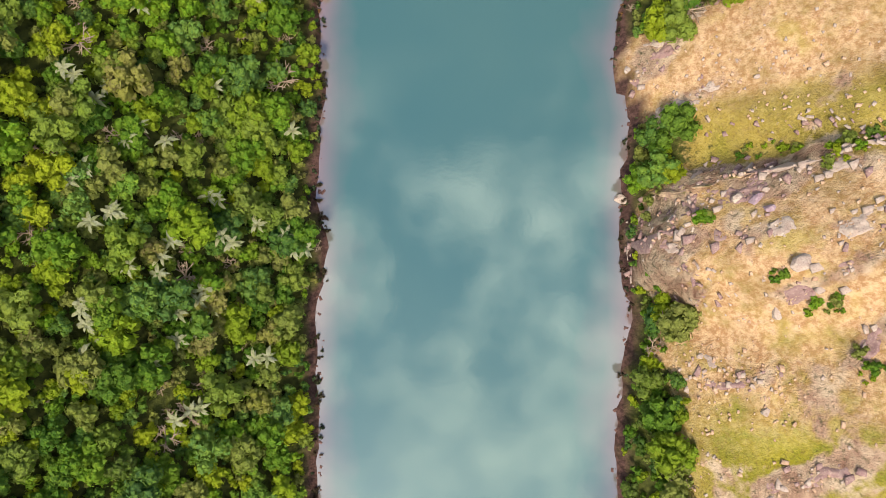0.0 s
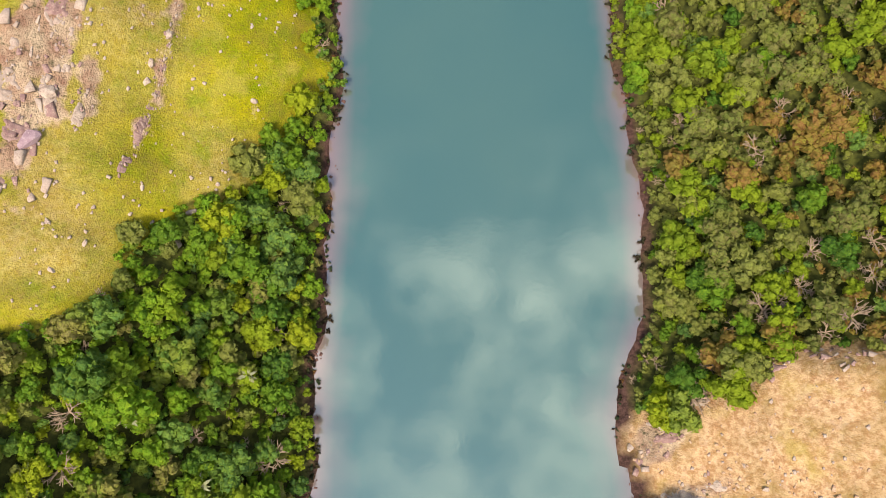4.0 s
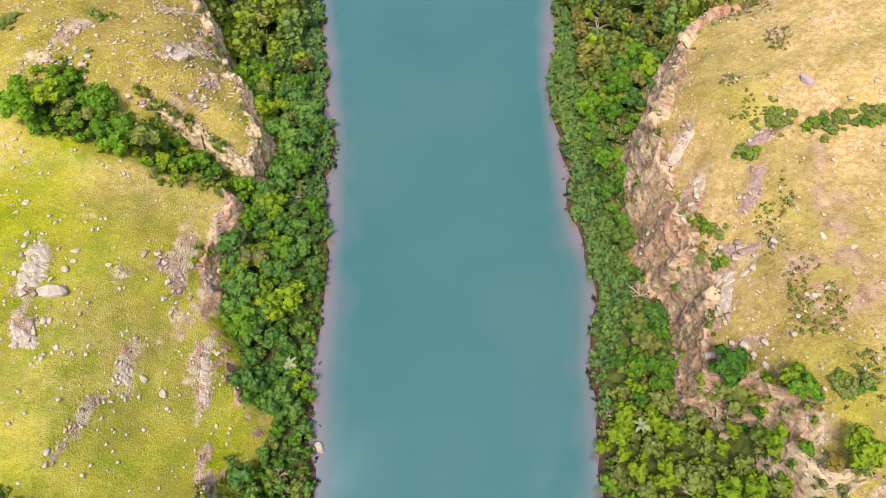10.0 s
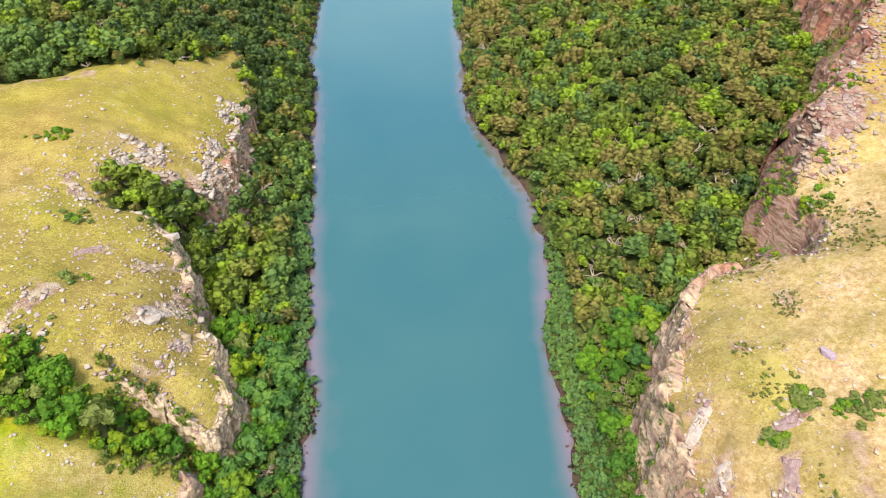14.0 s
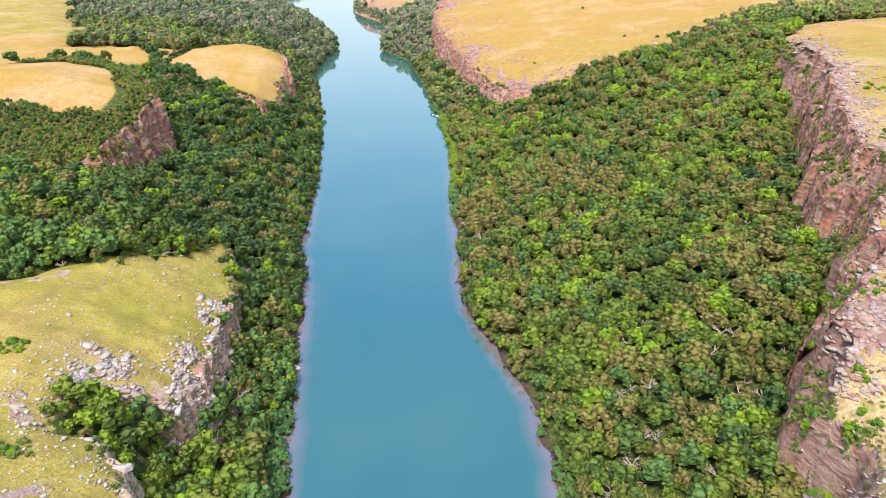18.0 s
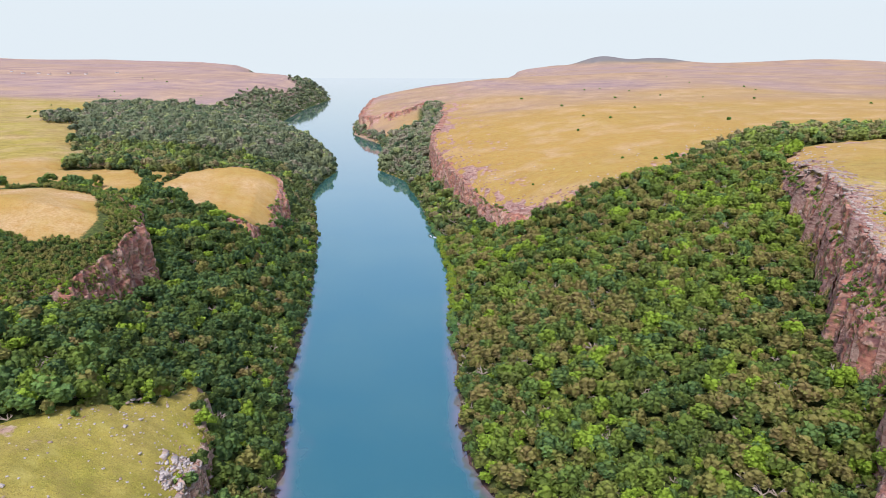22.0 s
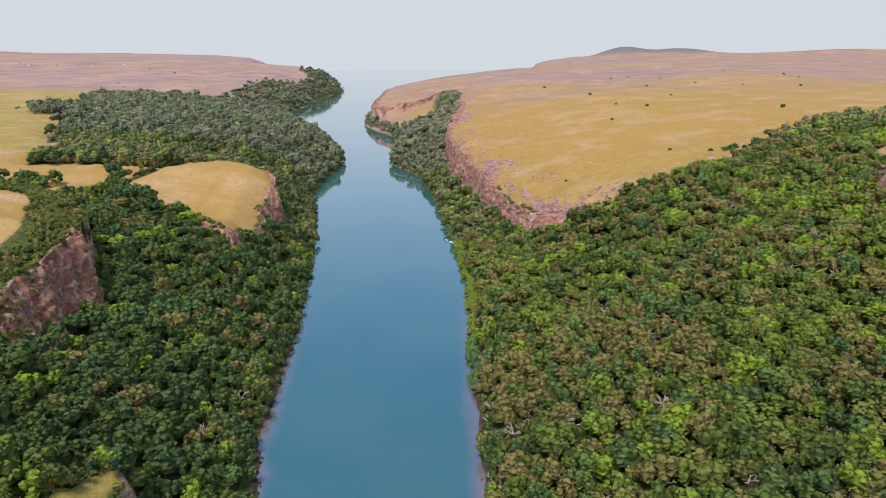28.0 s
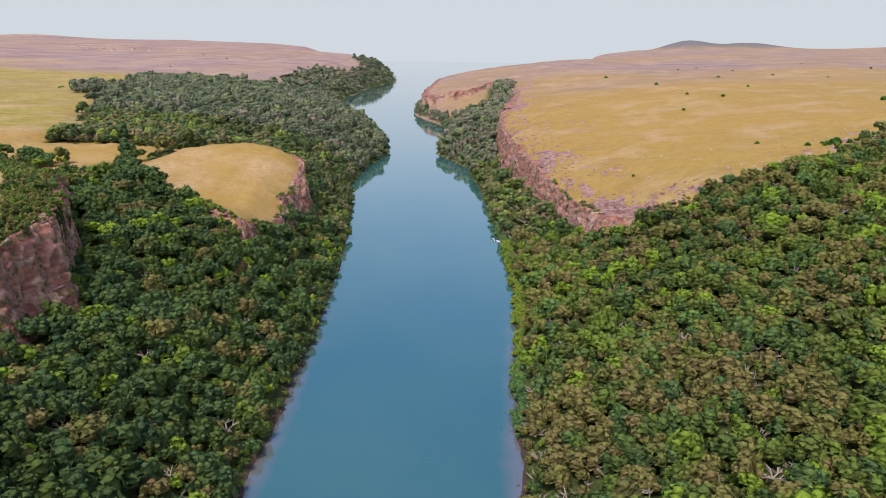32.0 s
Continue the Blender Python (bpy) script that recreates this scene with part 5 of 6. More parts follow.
def cliff_face(a, b, out, cell, seed):
    """Broken rock over the cliff from a to b, which follows the ground's own steps; out points over the drop."""
    a, b = np.array(a, float), np.array(b, float)
    length = np.linalg.norm(b - a)
    way = (b - a) / length
    nu = int((length + 2 * cell) / (0.36 * cell)) + 2
    w = np.arange(-14.0, 9.0, 0.25)
    along = np.linspace(-cell, length + cell, nu)
    u, v = [q.ravel() for q in np.meshgrid(along, w)]
    x, y = a[0] + way[0] * u + out[0] * v, a[1] + way[1] * u + out[1] * v
    z, s, drop, d, left = land(x, y)
    zz_ = z.reshape(len(w), nu)
    slant = np.gradient(zz_, w, axis=0)
    worn = np.where(y < 345, ramp(wave(x, y, 15, 57) + 0.4 * wave(x, y, 6, 58), -0.5, 0.1), 1.0) * np.where((x < 0) & (y < 272), ramp(wave(x, y, 11, 59), -0.1, 0.35), 1.0)
    face_ = (ramp(-slant.ravel(), 0.85, 1.6) * ramp(drop, 5, 9) * ramp(s, -5, -2.5) * worn).reshape(len(w), nu)
    run = np.cumsum(face_ * np.hypot(1, slant) * 0.25 + 0.05, axis=0)
    rows = int(np.clip(run[-1].max() / (0.42 * cell), 10, 56))
    wv = np.stack([np.interp(np.linspace(run[0, i], run[-1, i], rows), run[:, i], w) for i in range(nu)], 1)
    fv = np.stack([np.interp(wv[:, i], w, face_[:, i]) for i in range(nu)], 1).ravel()
    z = np.stack([np.interp(wv[:, i], w, zz_[:, i]) for i in range(nu)], 1).ravel()
    u, v = np.repeat(along[None], rows, 0).ravel(), wv.ravel()
    x, y = a[0] + way[0] * u + out[0] * v, a[1] + way[1] * u + out[1] * v
    p = (x * way[0] + y * way[1]) / (0.85 * cell) + 0.35 * wave(x, y + z, 1.6 * cell, seed + 1)
    q = (0.8 * z - 0.75 * v) / (0.95 * cell) + 0.35 * wave(x + z, y, 1.6 * cell, seed + 2)
    rift, (tall, lean, tip) = cells(p, q, seed)
    big = wave(x + y, z, 5 * cell, seed + 4)
    push = fv * cell * (0.1 + 0.5 * tall + 0.6 * lean + 0.6 * tip + 0.35 * big) - 0.15 * cell * fv * ramp(rift, 0.14, 0.02) - 0.7 * (1 - fv)
    x, y = x + out[0] * np.maximum(push, 0), y + out[1] * np.maximum(push, 0)
    red_ = np.clip(np.where(x > 0, 0.4 * ramp(y, 185, 205) + 0.6 * ramp(y, 300, 345), 0.35 * ramp(y, 335, 350) + 0.25 * ramp(y, 350, 370) + 0.4 * ramp(y, 470, 520)) + 0.4 * (x < 0) * ramp(y, 280, 270) + 0.25 * wave(x, y, 14, 55), 0, 1)
    me = mesh_of("cliff_face", np.stack([x, y, z + np.where(push > 0, 0.35, 1.0) * push], 1), grid_faces(nu, rows), MAT_CLIFF, {"cell": tall, "red": red_, "cleft_shade": ramp(rift, 0.1, 0.02) * 0.7})
    return me, face_.mean()


for line, y0, y1, cell in ((HILL_L, 88, 445, 1.5), (CRAG_L, 500, 700, 3.2), (KNOLL_L, 680, 845, 2.4), (CRAG_R, -70, 80, 1.4), (BLUFF_R, 180, 620, 1.7), (PLAIN_R, 730, 1250, 3.0), (PLAIN_R, 1240, 2300, 6.5)):
    pts = [p for p in line if y0 <= p[1] <= y1 and abs(p[0]) < 300 and not (p[0] > 50 and 28 < p[1] < 44)]
    for k, (pa, pb) in enumerate(zip(pts, pts[1:])):
        gap = math.hypot(pb[0] - pa[0], pb[1] - pa[1])
        if gap > 460 or gap < 1 or (pa[0] > 85 and 320 < pa[1] < 352) or (pa[0] > 0 and pa[1] == 27):
            continue
        turn = 1 if line in (HILL_L, KNOLL_L, CRAG_L) else -1
        out = (turn * (pb[1] - pa[1]) / gap, -turn * (pb[0] - pa[0]) / gap)
        me, share = cliff_face(pa, pb, out, cell, 300 + 11 * k)
        if share > 0.03:
            part("cliff_face", me, ground)

# boulders on the turf
boulders = [boulder_mesh(rng, MAT_STONE, f) for f in (0.5, 0.6, 0.7, 0.55, 0.65, 0.8)]
grey = boulder_mesh(rng, stone_material("mauve_stone", (0.40, 0.32, 0.36), (0.28, 0.20, 0.24), (0.58, 0.50, 0.48)), 0.7)


def boulder(x, y, z, size, long, turn, me, label, k=0):
    ob = tagged(new("boulder", me), label, "boulder", "boulders on the grass")
    ob.matrix_world = Matrix.LocRotScale((x, y, z - size * 0.05), Euler((0.08 * (k % 3), 0.06 * (k % 5 - 2), turn)), (size * long, size, size))
    return ob


placed_west_and_crag = [(-71.2, 176.3, 2.7, 1.5, -0.6, 1), (-51.5, 172, 2.2, 1.7, -0.5, 0), (-49.6, 170.2, 1.5, 1.3, 0.6, 0), (60.3, 10, 1.9, 1.3, 0.8, 0), (54, 23, 1.3, 1.2, 0.5, 0), (56.4, 22.6, 1.2, 1.3, 0.9, 1), (57.7, 20.4, 1.0, 1.2, 0.2, 1), (58.2, 24.2, 0.8, 1.1, 0, 0)]
placed_hill = [(78, 221, 0.9, 1.3, 0, 0), (91.5, 279, 1.6, 1.5, -1.0, 1), (84, 270, 0.9, 1.4, 0.5, 0), (-77.4, 338, 1.8, 1.5, 0.4, 0), (-71.5, 302, 2.2, 1.4, 1.0, 0), (-83.4, 226.5, 2.2, 1.6, 0.3, 0), (-75.5, 181, 1.6, 1.3, 0.2, 0), (-78, 178, 1.3, 1.2, 0.9, 0), (-66, 181, 1.0, 1.3, 0.4, 0), (-62, 183, 1.1, 1.2, 1.2, 0), (-63.5, 179, 1.2, 1.4, 0.1, 0), (-45.6, 131.4, 0.8, 1.2, 0, 0), (-57, 246, 1.0, 1.3, 0.7, 0), (-81, 114, 1.9, 1.4, 0.8, 1), (-79, 124, 1.6, 1.4, 0.2, 0), (-56.5, 104, 1.1, 1.4, 0.3, 0), (-59, 97, 1.2, 1.3, 0.3, 0)]
placed = placed_west_and_crag + placed_hill
bx_, by_ = np.array([p[0] for p in placed]), np.array([p[1] for p in placed])
bz_ = land(bx_, by_)[0]
for k, (px, py, size, long, turn, tone) in enumerate(placed):
    boulder(px, py, bz_[k], size, long, turn, grey if tone else boulders[k % 6], "large mauve-grey boulder lying on the grass slope" if tone else "large pale weathered boulder on the grass slope", k)

x, y = scatter(-125, 125, -40, 480, 3.1, rng)
z, s, drop, d, left = land(x, y)
field = np.where(left, 0.15 + 0.25 * ramp(y, 195, 215) * ramp(y, 290, 270) + 0.08 * ramp(y, 290, 310) - 0.15 * ramp(y, 370, 400), 0.10 * ramp(y, 80, 60) + 0.07 * ramp(y, 180, 200))
keep = (s > 1) & (rng.uniform(0, 1, len(x)) < field * (0.6 + 1.2 * np.clip(wave(x, y, 17, 61) + wave(x, y, 6, 62), -0.5, 1)))
x, y, z = x[keep], y[keep], z[keep]
size = 0.22 + 0.8 * rng.uniform(0, 1, len(x)) ** 3.5
order = np.argsort(-size)
for k, i in enumerate(order[:230]):
    boulder(x[i], y[i], z[i], size[i], 1.0 + 0.6 * ((k * 7) % 5) / 5, k * 2.4, boulders[k % 6], "pale grey boulder half sunk in the grass", k)
small = order[230:]
n = 12000
ex, ey = rng.uniform(-125, 120, n), rng.uniform(-40, 480, n)
ez, es, _, _, el = land(ex, ey)
ok = (es > 0.5) & (rng.uniform(0, 1, n) < 0.3 + 0.5 * np.clip(wave(ex, ey, 17, 61), 0, 1) + 0.25 * (el & (ey < 290)) + 0.5 * (el & (ey > 290)) - 0.4 * (el & (ey > 375)) - 0.15 * ~el)
ex, ey, ez = np.append(ex[ok], x[small]), np.append(ey[ok], y[small]), np.append(ez[ok], z[small])
es = rng.uniform(0.14, 0.42, len(ex))
qx, qy = rng.uniform(40, 330, 900), 735 + 330 * rng.uniform(0, 1, 900) ** 1.5
qz, qs = land(qx, qy)[:2]
ok = (qs > 1) & (rng.uniform(0, 1, 900) < 0.75 - 0.008 * qs)
ex, ey, ez, es = np.append(ex, qx[ok]), np.append(ey, qy[ok]), np.append(ez, qz[ok]), np.append(es, rng.uniform(0.3, 0.9, ok.sum()))
ob = new("scattered_stones", rock_mesh("scattered_stones", ex, ey, ez + 0.05, es, rng.uniform(1, 1.6, len(ex)), rng.uniform(0, 6.28, len(ex)), rng.normal(0, 0.1, len(ex)), rng, MAT_STONE))
tagged(ob, "small pale stones scattered over the grass", "stones", kind="stuff")

# broken blocks along the south and east brink of the western hill
n = 5200
ex, ey = rng.uniform(-118, -62, n), rng.uniform(284, 470, n)
ez, es = land(ex, ey)[:2]
patch = 0.6 * wave(ex, ey, 14, 68) + 0.5 * wave(ex, ey, 5, 69)
ok = (es > -0.5) & (es < 28) & (rng.uniform(0, 1, n) < (0.25 + 0.75 * ramp(patch, -0.1, 0.5)) * ramp(es, 26, 1) * (1 - 0.6 * ramp(ey, 400, 450)))
ex, ey, ez, es = ex[ok], ey[ok], ez[ok], es[ok]
size = rng.uniform(0.22, 0.55, len(ex)) * (1 + 0.9 * rng.uniform(0, 1, len(ex)) ** 4) * (0.75 + 0.45 * ramp(es, 8, 0))
head = edge_heading(ex, ey) + rng.normal(0, 0.6, len(ex))
pale = rng.uniform(0, 1, len(ex)) < 0.55
for flag, mat, label in ((pale, MAT_STONE, "pale broken blocks along the brink of the hill"), (~pale, MAT_RIM, "tan broken blocks along the brink of the hill")):
    ob = new("brink_blocks", rock_mesh("brink_blocks", ex[flag], ey[flag], ez[flag] - 0.05, size[flag], rng.uniform(1, 1.9, flag.sum()), head[flag], rng.normal(0, 0.15, flag.sum()), rng, mat))
    tagged(ob, label, "rocks", kind="stuff")

# the broken south-east corner of the western hill, where the turf gives way to bare blocks
n = 5200
ex, ey = rng.uniform(-104, -64, n), rng.uniform(360, 436, n)
ez, es = land(ex, ey)[:2]
patch = 0.6 * wave(ex, ey, 12, 68) + 0.6 * wave(ex, ey, 5, 69)
ok = (es > -4.5) & (rng.uniform(0, 1, n) < np.maximum(ramp(es, 7, 2), 0.85 * ramp(es, 17, 8) * ramp(patch, 0.0, 0.4)) * (1 - 0.5 * ramp(ey, 405, 430)))
ex, ey, ez, es = ex[ok], ey[ok], ez[ok], es[ok]
size = rng.uniform(0.32, 0.8, len(ex)) * (1 + 1.1 * rng.uniform(0, 1, len(ex)) ** 3)
head = edge_heading(ex, ey) + rng.normal(0, 0.7, len(ex))
pale = rng.uniform(0, 1, len(ex)) < 0.6
for flag, mat, label in ((pale, MAT_STONE, "pale tumbled blocks at the broken corner of the hill"), (~pale, MAT_RIM, "tan tumbled blocks at the broken corner of the hill")):
    ob = new("brink_blocks", rock_mesh("brink_blocks", ex[flag], ey[flag], ez[flag] - 0.05, size[flag], rng.uniform(1, 1.9, flag.sum()), head[flag], rng.normal(0, 0.3, flag.sum()), rng, mat))
    tagged(ob, label, "rocks", kind="stuff")

# rubble on the sandy crag and on the bluff
n = 9000
ex, ey = rng.uniform(38, 112, n), np.where(rng.uniform(0, 1, n) < 0.5, rng.uniform(-45, 78, n), rng.uniform(188, 400, n))
ez, es = land(ex, ey)[:2]
ok = (es > 0.3) & (rng.uniform(0, 1, n) < 0.15 + 0.6 * ramp(wave(ex, ey, 12, 66) + 0.7 * wave(ex, ey, 4, 67), 0.0, 0.7))
ex, ey, ez = ex[ok], ey[ok], ez[ok]
es = rng.uniform(0.12, 0.3, len(ex)) * (1 + 1.2 * rng.uniform(0, 1, len(ex)) ** 5)
MAT_SAND = stone_material("sandy_stone", (0.60, 0.46, 0.32), (0.42, 0.28, 0.19), (0.26, 0.16, 0.12))
ob = new("rubble", rock_mesh("rubble", ex, ey, ez + 0.02, es, rng.uniform(1, 1.8, len(ex)), rng.uniform(0, 6.28, len(ex)), rng.normal(0, 0.15, len(ex)), rng, MAT_SAND))
tagged(ob, "sandy rubble strewn over the dry crag", "stones", kind="stuff")

# dark rocks and mud ledges at the water's edge
n = 700
ey = rng.uniform(-70, 620, n)
side = rng.uniform(0, 1, n) < 0.5
ex = np.where(side, bank(BANK_L, ey) + rng.normal(-0.4, 0.7, n), bank(BANK_R, ey) - rng.normal(-0.4, 0.7, n))
es = rng.uniform(0.12, 0.42, n)
MAT_SHORE = stone_material("wet_shore_rock", (0.16, 0.09, 0.075), (0.09, 0.05, 0.045), (0.24, 0.15, 0.13))
ob = new("shore_rocks", rock_mesh("shore_rocks", ex, ey, ex * 0 - 0.02, es, rng.uniform(1, 1.8, n), rng.uniform(0, 6.28, n), rng.normal(0, 0.08, n), rng, MAT_SHORE))
tagged(ob, "dark brown rocks along the waterline", "rocks", kind="stuff")
for k, (px, py, size) in enumerate([(-51.4, 429.5, 1.5), (-30.6, 174, 1.7), (-27.6, 203, 1.2), (36.5, 26, 1.3)]):
    ob = tagged(new("shore_boulder", boulders[k % 6]), "pale boulder lying in the shallows at the river bank", "boulder", "boulders at the water")
    ob.matrix_world = Matrix.LocRotScale((px, py, 0.35), Euler((0, 0, k)), (size * 1.3, size, size))


# ---- bushes on the heights ----
bush_meshes = []
for k in range(6):
    sv, sf = bend_shapes[k]
    tone, warm = (0.3, 0.7, 0.5, 0.8, 0.2, 0.6)[k], (0.65, 0.8, 0.64, 0.66, 0.5, 0.63)[k]
    bush_meshes.append(mesh_of("foliage", sv, sf, MAT_LEAF, {"tone": np.full(len(sv), tone), "warm": np.full(len(sv), warm)}))
bush_stem = mesh_of("stem", *trunk_shape(rng, 1.0, 0.06), MAT_BARK)
HILL_THICKETS = [(-78, 170, 4, 5), (-80, 183, 4, 4), (-50, 177, 3, 4), (-90, 205, 5, 5), (-95, 288, 7, 8), (-92, 310, 4, 3), (-112, 300, 5, 4), (-100, 332, 5, 5), (82, 268, 5, 8), (92, 265, 5, 10), (101, 264, 5, 10), (74, 261, 3, 5), (77, 201, 4, 8), (63, 237, 5, 8), (66, 246, 3, 5), (68, 31, 6, 5), (60, 33, 4, 4), (78, 33, 5, 5), (66, 3, 3, 4), (58, 8, 2, 2), (72, -8, 4, 4), (48, 20, 2, 3)]
FAR_THICKETS = [(110, 336, 6, 12), (100, 324, 6, 12), (106, 346, 5, 8), (120, 350, 4, 3), (90, 322, 6, 7), (140, 380, 6, 4), (165, 420, 8, 5), (-76, 352, 4, 4), (-120, 370, 6, 4), (-74, 268, 3, 4), (-60, 272, 3, 4), (190, 470, 8, 4), (220, 530, 8, 5)]
THICKETS = HILL_THICKETS + FAR_THICKETS
bsp = []
for cx, cy, rad, n in THICKETS:
    for _ in range(int(n * 3.2)):
        bsp.append((cx + rng.normal(0, rad * 0.45), cy + rng.normal(0, rad * 0.3), 0.5 + 1.3 * rng.uniform(0, 1) ** 1.6))
bz = land(np.array([b[0] for b in bsp]), np.array([b[1] for b in bsp]))[0]
rest = np.arange(len(bsp))[len(bsp) - max(0, len(bsp) - 290):]
if len(rest):
    rx, ry, rr = np.array(bsp)[rest].T
    rt, rw = rng.uniform(0.2, 0.9, len(rest)), rng.uniform(0.45, 0.95, len(rest))
    ob = new("bush_patches", forest_mesh("bush_patches", bend_shapes, rx, ry, bz[rest] + 0.25 * rr, rr * 0.9, rt, rw, rng, MAT_LEAF))
    tagged(ob, "patches of green bushes merged together on the slopes", "bushes", kind="stuff")
for k, (px, py, r_) in enumerate(bsp[:290]):
    ob = tagged(new("bush"), "low %s bush on the dry slope" % ("dark green" if k % 3 == 0 else "yellow-green" if k % 3 == 1 else "olive green"), "bush", "bushes on the heights")
    ob.matrix_world = pose(px, py, bz[k])
    f = part("foliage", bush_meshes[(k * 5) % 6], ob)
    f.matrix_basis = Matrix.LocRotScale((0, 0, r_ * 0.25), Euler((0, 0, k)), (r_ * 1.2, r_ * 1.05, r_ * 0.6))
    st = part("stem", bush_stem, ob)
    st.matrix_basis = Matrix.Scale(r_ * 0.8, 4)

# lone dark bushes on the far plain
n = 52
ex, ey = rng.uniform(90, 700, n), rng.uniform(790, 2300, n)
ex[:24], ey[:24] = rng.normal(235, 14, 24), rng.normal(822, 9, 24)
lx, ly = rng.uniform(-900, -300, 34), rng.uniform(780, 2500, 34)
ex, ey = np.append(ex, lx), np.append(ey, ly)
ez, es, _, _, el = land(ex, ey)
ok = es > 3
ex, ey, ez, el = ex[ok], ey[ok], ez[ok], el[ok]
er = rng.uniform(1.5, 4.2, len(ex)) * 0.8
tn, wr = rng.uniform(0, 0.4, len(ex)), np.full(len(ex), 0.5)
ob = new("plain_bushes", forest_mesh("plain_bushes", mid_shapes, ex, ey, ez + er * 0.4, er, tn, wr, rng, MAT_LEAF))
tagged(ob, "scattered dark bushes on the dry plain", "bushes", kind="stuff")


# ---- a moored boat and far houses ----
def paint(name, a, b, rough=0.5):
    m = Nodes(name)
    m.shade(m.mix(m.span(m.noise(2.0, 4), 0.4, 0.65), a, b), rough)
    return m.mat


def boat(x, y, turn):
    """An open boat of 5.5 m with a rubbing strake and three thwarts."""
    ob = tagged(new("boat"), "small white open boat moored by the river bank", "boat")
    ob.matrix_world = pose(x, y, 0, 0, 0, turn)
    vs, fs, n = [], [], 9
    for i in range(n):
        f = i / (n - 1)
        w = 0.85 * (1 - max(0, (f - 0.45) / 0.55) ** 2.2) + 0.02
        px = -2.6 + 5.4 * f
        sheer = 0.55 + 0.25 * f * f
        for k_, (wk, hk) in enumerate(((1, sheer), (0.82, 0.1), (0, -0.18), (-0.82, 0.1), (-1, sheer))):
            vs.append((px, w * wk, hk))
        if i:
            a = 5 * (i - 1)
            fs += [[a + j, a + j + 1, a + j + 6, a + j + 5] for j in range(4)]
    hull = part("hull", mesh_of("hull", vs, fs, paint("boat_paint", (0.75, 0.75, 0.72), (0.6, 0.6, 0.58))), ob)
    md = hull.modifiers.new("shell", "SOLIDIFY")
    md.thickness = 0.05
    for px in (-1.6, -0.2, 1.1):
        v, f = block(np.random.default_rng(2), 0.04)
        part("thwart", mesh_of("thwart", v * np.array((0.16, 0.8, 1.0)) + np.array((px, 0, 0.42)), f, MAT_BARK), ob)
    v, f = block(np.random.default_rng(3), 1.0)
    part("outboard_motor", mesh_of("outboard_motor", v * np.array((0.18, 0.16, 0.35)) + np.array((-2.7, 0, 0.7)), f, paint("motor_black", (0.03, 0.03, 0.03), (0.06, 0.06, 0.06))), ob)
    motor = [c for c in ob.children if c.name.startswith("outboard_motor")][0]
    v, f = block(np.random.default_rng(4), 0.5)
    part("propeller", mesh_of("propeller", v * np.array((0.03, 0.14, 0.06)) + np.array((-2.88, 0, 0.2)), f, MAT_TWIG), motor)
    for side_ in (-1, 1):
        v, f = stick((-2.6, side_ * 0.86, 0.56), (0.4, side_ * 0.86, 0.62), 0.04, 0.04, 5)
        part("rubbing_strake", mesh_of("rubbing_strake", v, f, MAT_BARK), hull, "dark rubbing strake along the hull")
    return ob


boat(4.6, 832.8, 96)
boat(9.3, 828.4, 150)

wall_paint, roof_paint = paint("house_wall", (0.75, 0.73, 0.70), (0.62, 0.60, 0.58), 0.9), paint("house_roof", (0.35, 0.22, 0.18), (0.28, 0.18, 0.15), 0.8)
hx = np.array([-1330, -1290, -1240, -1200, -1130, -1390, -1050])
hy = np.array([2560, 2580, 2550, 2600, 2570, 2600, 2620])
hzs = land(hx, hy)[0]
house_wall = mesh_of("wall", [(a * 5, b * 4, c) for c in (-1, 3) for a, b in ((-1, -1), (1, -1), (1, 1), (-1, 1))], [[0, 1, 5, 4], [1, 2, 6, 5], [2, 3, 7, 6], [3, 0, 4, 7]], wall_paint)
house_roof = mesh_of("roof", [(-5.4, -4.5, 2.9), (5.4, -4.5, 2.9), (5.4, 4.5, 2.9), (-5.4, 4.5, 2.9), (-5.4, 0, 5.2), (5.4, 0, 5.2), (5.4, 0, 5.2), (-5.4, 0, 5.2)], [[0, 1, 5, 4], [2, 3, 7, 6], [0, 4, 7, 3], [1, 2, 6, 5]], roof_paint)
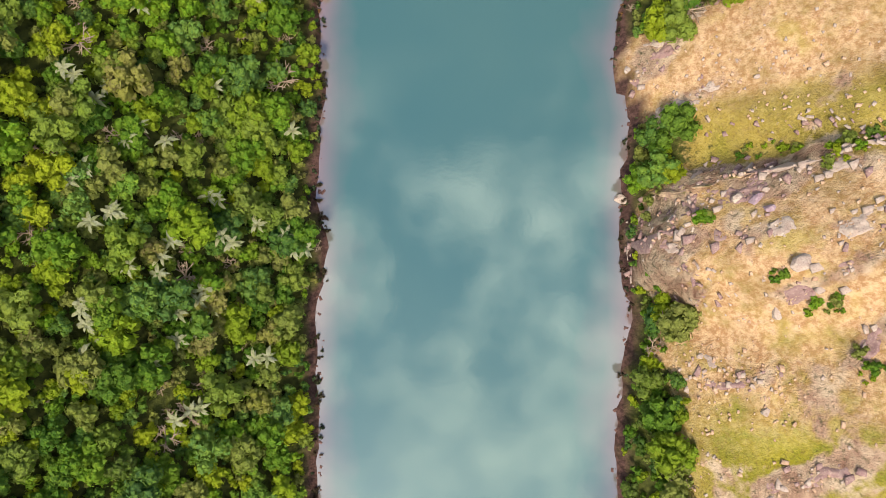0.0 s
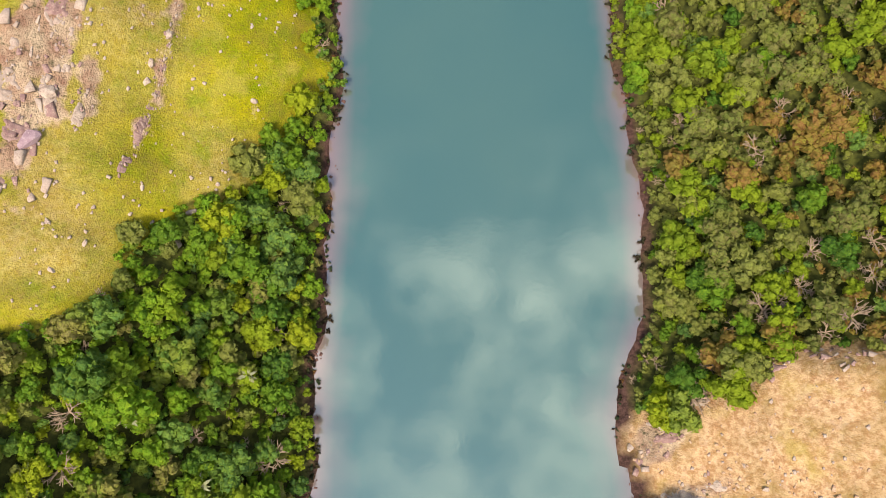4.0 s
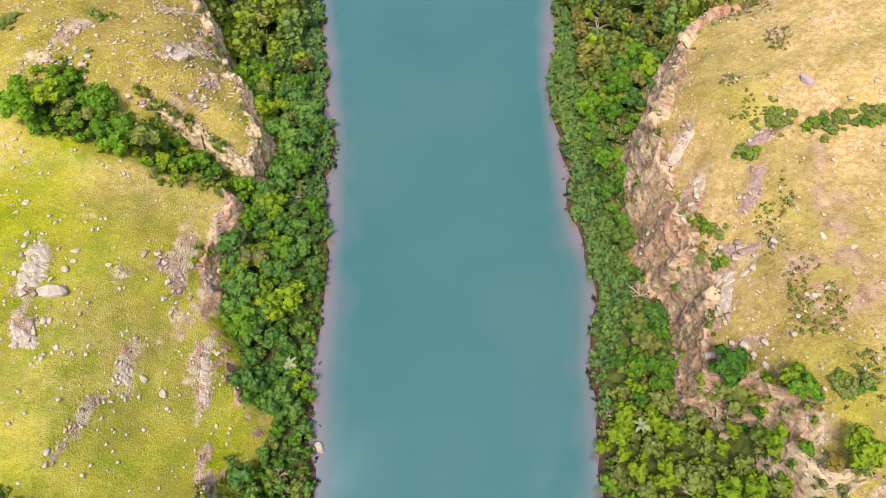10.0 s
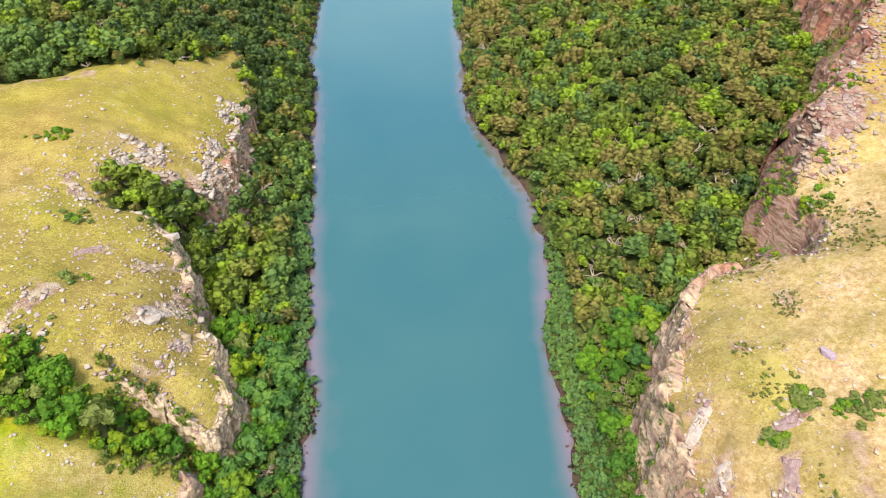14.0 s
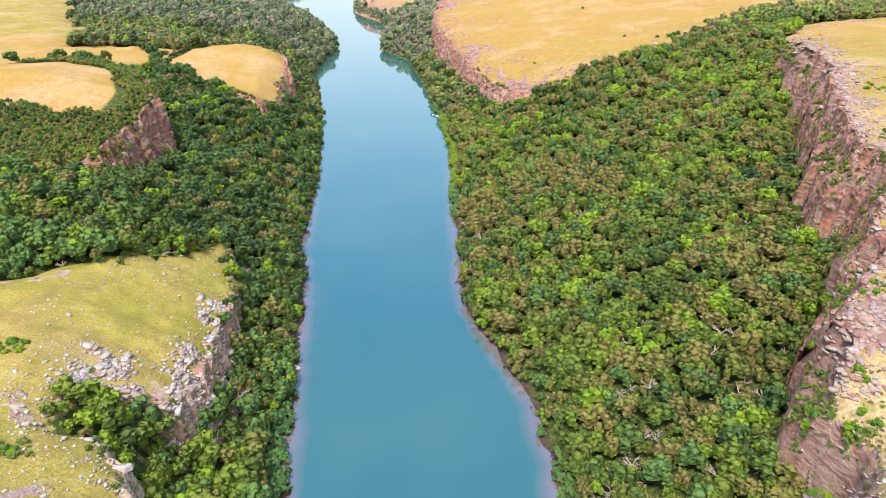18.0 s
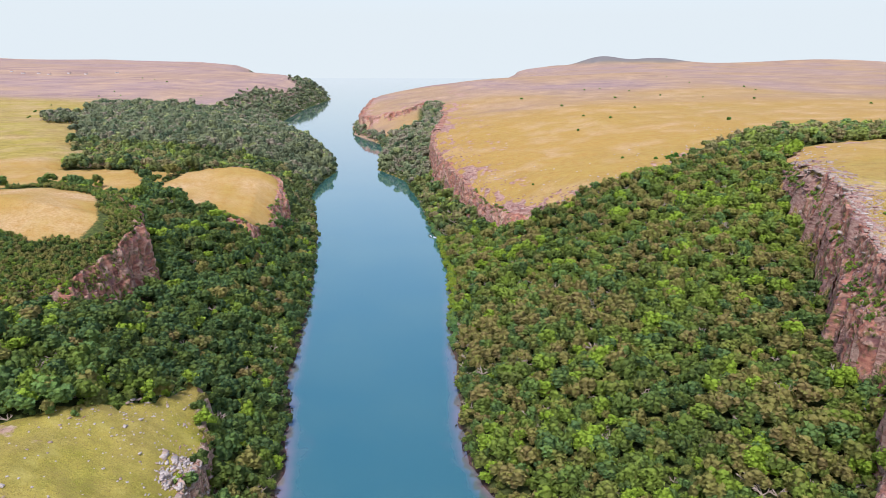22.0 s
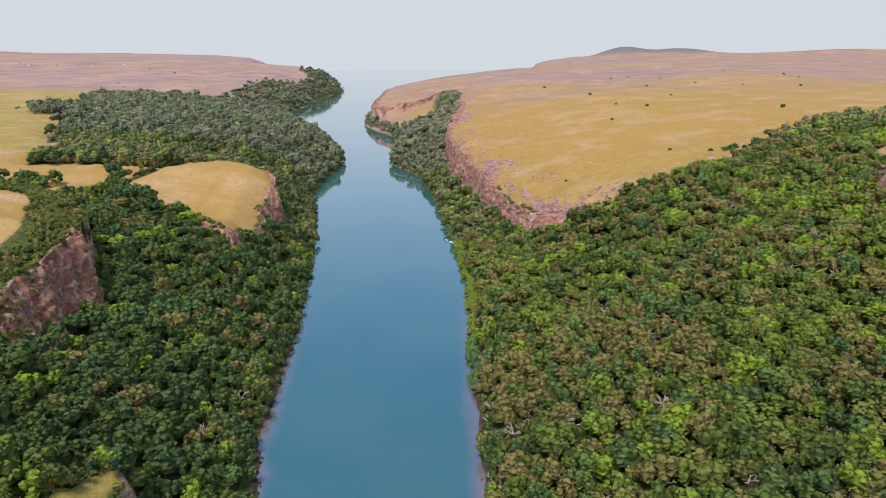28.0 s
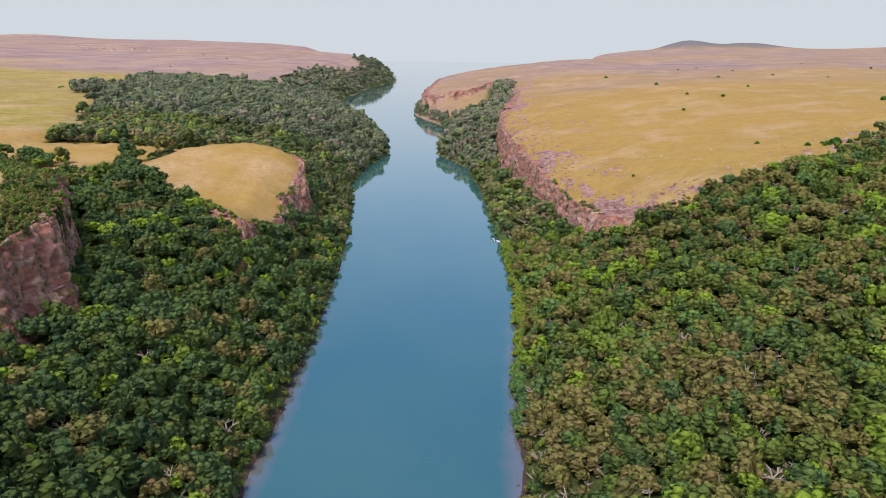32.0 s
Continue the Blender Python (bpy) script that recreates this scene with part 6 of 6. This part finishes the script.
def flat_box(name, w, z0, z1, material):
    return mesh_of(name, [(a * w, b * 0.06, c) for c in (z0, z1) for a, b in ((-1, -1), (1, -1), (1, 1), (-1, 1))], [[0, 1, 5, 4], [1, 2, 6, 5], [2, 3, 7, 6], [3, 0, 4, 7], [4, 5, 6, 7], [0, 3, 2, 1]], material)


house_door = flat_box("door", 0.5, 0.0, 2.0, MAT_BARK)
house_window = flat_box("window", 0.6, 1.0, 2.1, paint("dark_pane", (0.05, 0.06, 0.07), (0.08, 0.09, 0.10), 0.2))
for k in range(len(hx)):
    ob = tagged(new("house"), "small pale house on the far plain", "house", "houses on the far plain")
    ob.matrix_world = pose(hx[k], hy[k], hzs[k], 0, 0, 25 * k)
    wall_ = part("wall", house_wall, ob)
    for me_, name_, px in ((house_door, "door", 0.0), (house_window, "window", -2.8), (house_window, "window", 2.8)):
        part(name_, me_, wall_).matrix_basis = Matrix.Translation((px, -4.04, 0))
    part("roof", house_roof, ob)


# ---- a line of foam drifting from the bank ----
def foam_material():
    m = Nodes("foam")
    veil = m.attr("veil")
    n = m.math("MULTIPLY", m.span(m.noise(0.6, 5, 0.7), 0.38, 0.7), veil)
    dif = m.node("ShaderNodeBsdfDiffuse")
    dif.inputs["Color"].default_value = (0.62, 0.66, 0.64, 1)
    tr = m.node("ShaderNodeBsdfTransparent")
    ms = m.node("ShaderNodeMixShader", Fac=n)
    m.l.new(tr.outputs[0], ms.inputs[1])
    m.l.new(dif.outputs[0], ms.inputs[2])
    m.l.new(ms.outputs[0], m.out.inputs["Surface"])
    return m.mat


vs, veil = [], []
for i in range(25):
    f = i / 24
    px, py = 37.0 - 26 * f, 187.6 - 12.5 * f * f - 0.8 * math.sin(f * 5)
    w = 1.0 + 2.2 * f
    for k, g in enumerate((-1, -0.4, 0.4, 1)):
        vs.append((px + 0.3 * g * w, py + g * w, 0.03))
        veil.append((0, 0.3, 0.3, 0)[k] * (1 - f) ** 0.6)
foam = new("foam_line", mesh_of("foam_line", vs, grid_faces(4, 25), foam_material(), {"veil": veil}))
tagged(foam, "thin curved line of white foam on the river", "foam", kind="stuff")
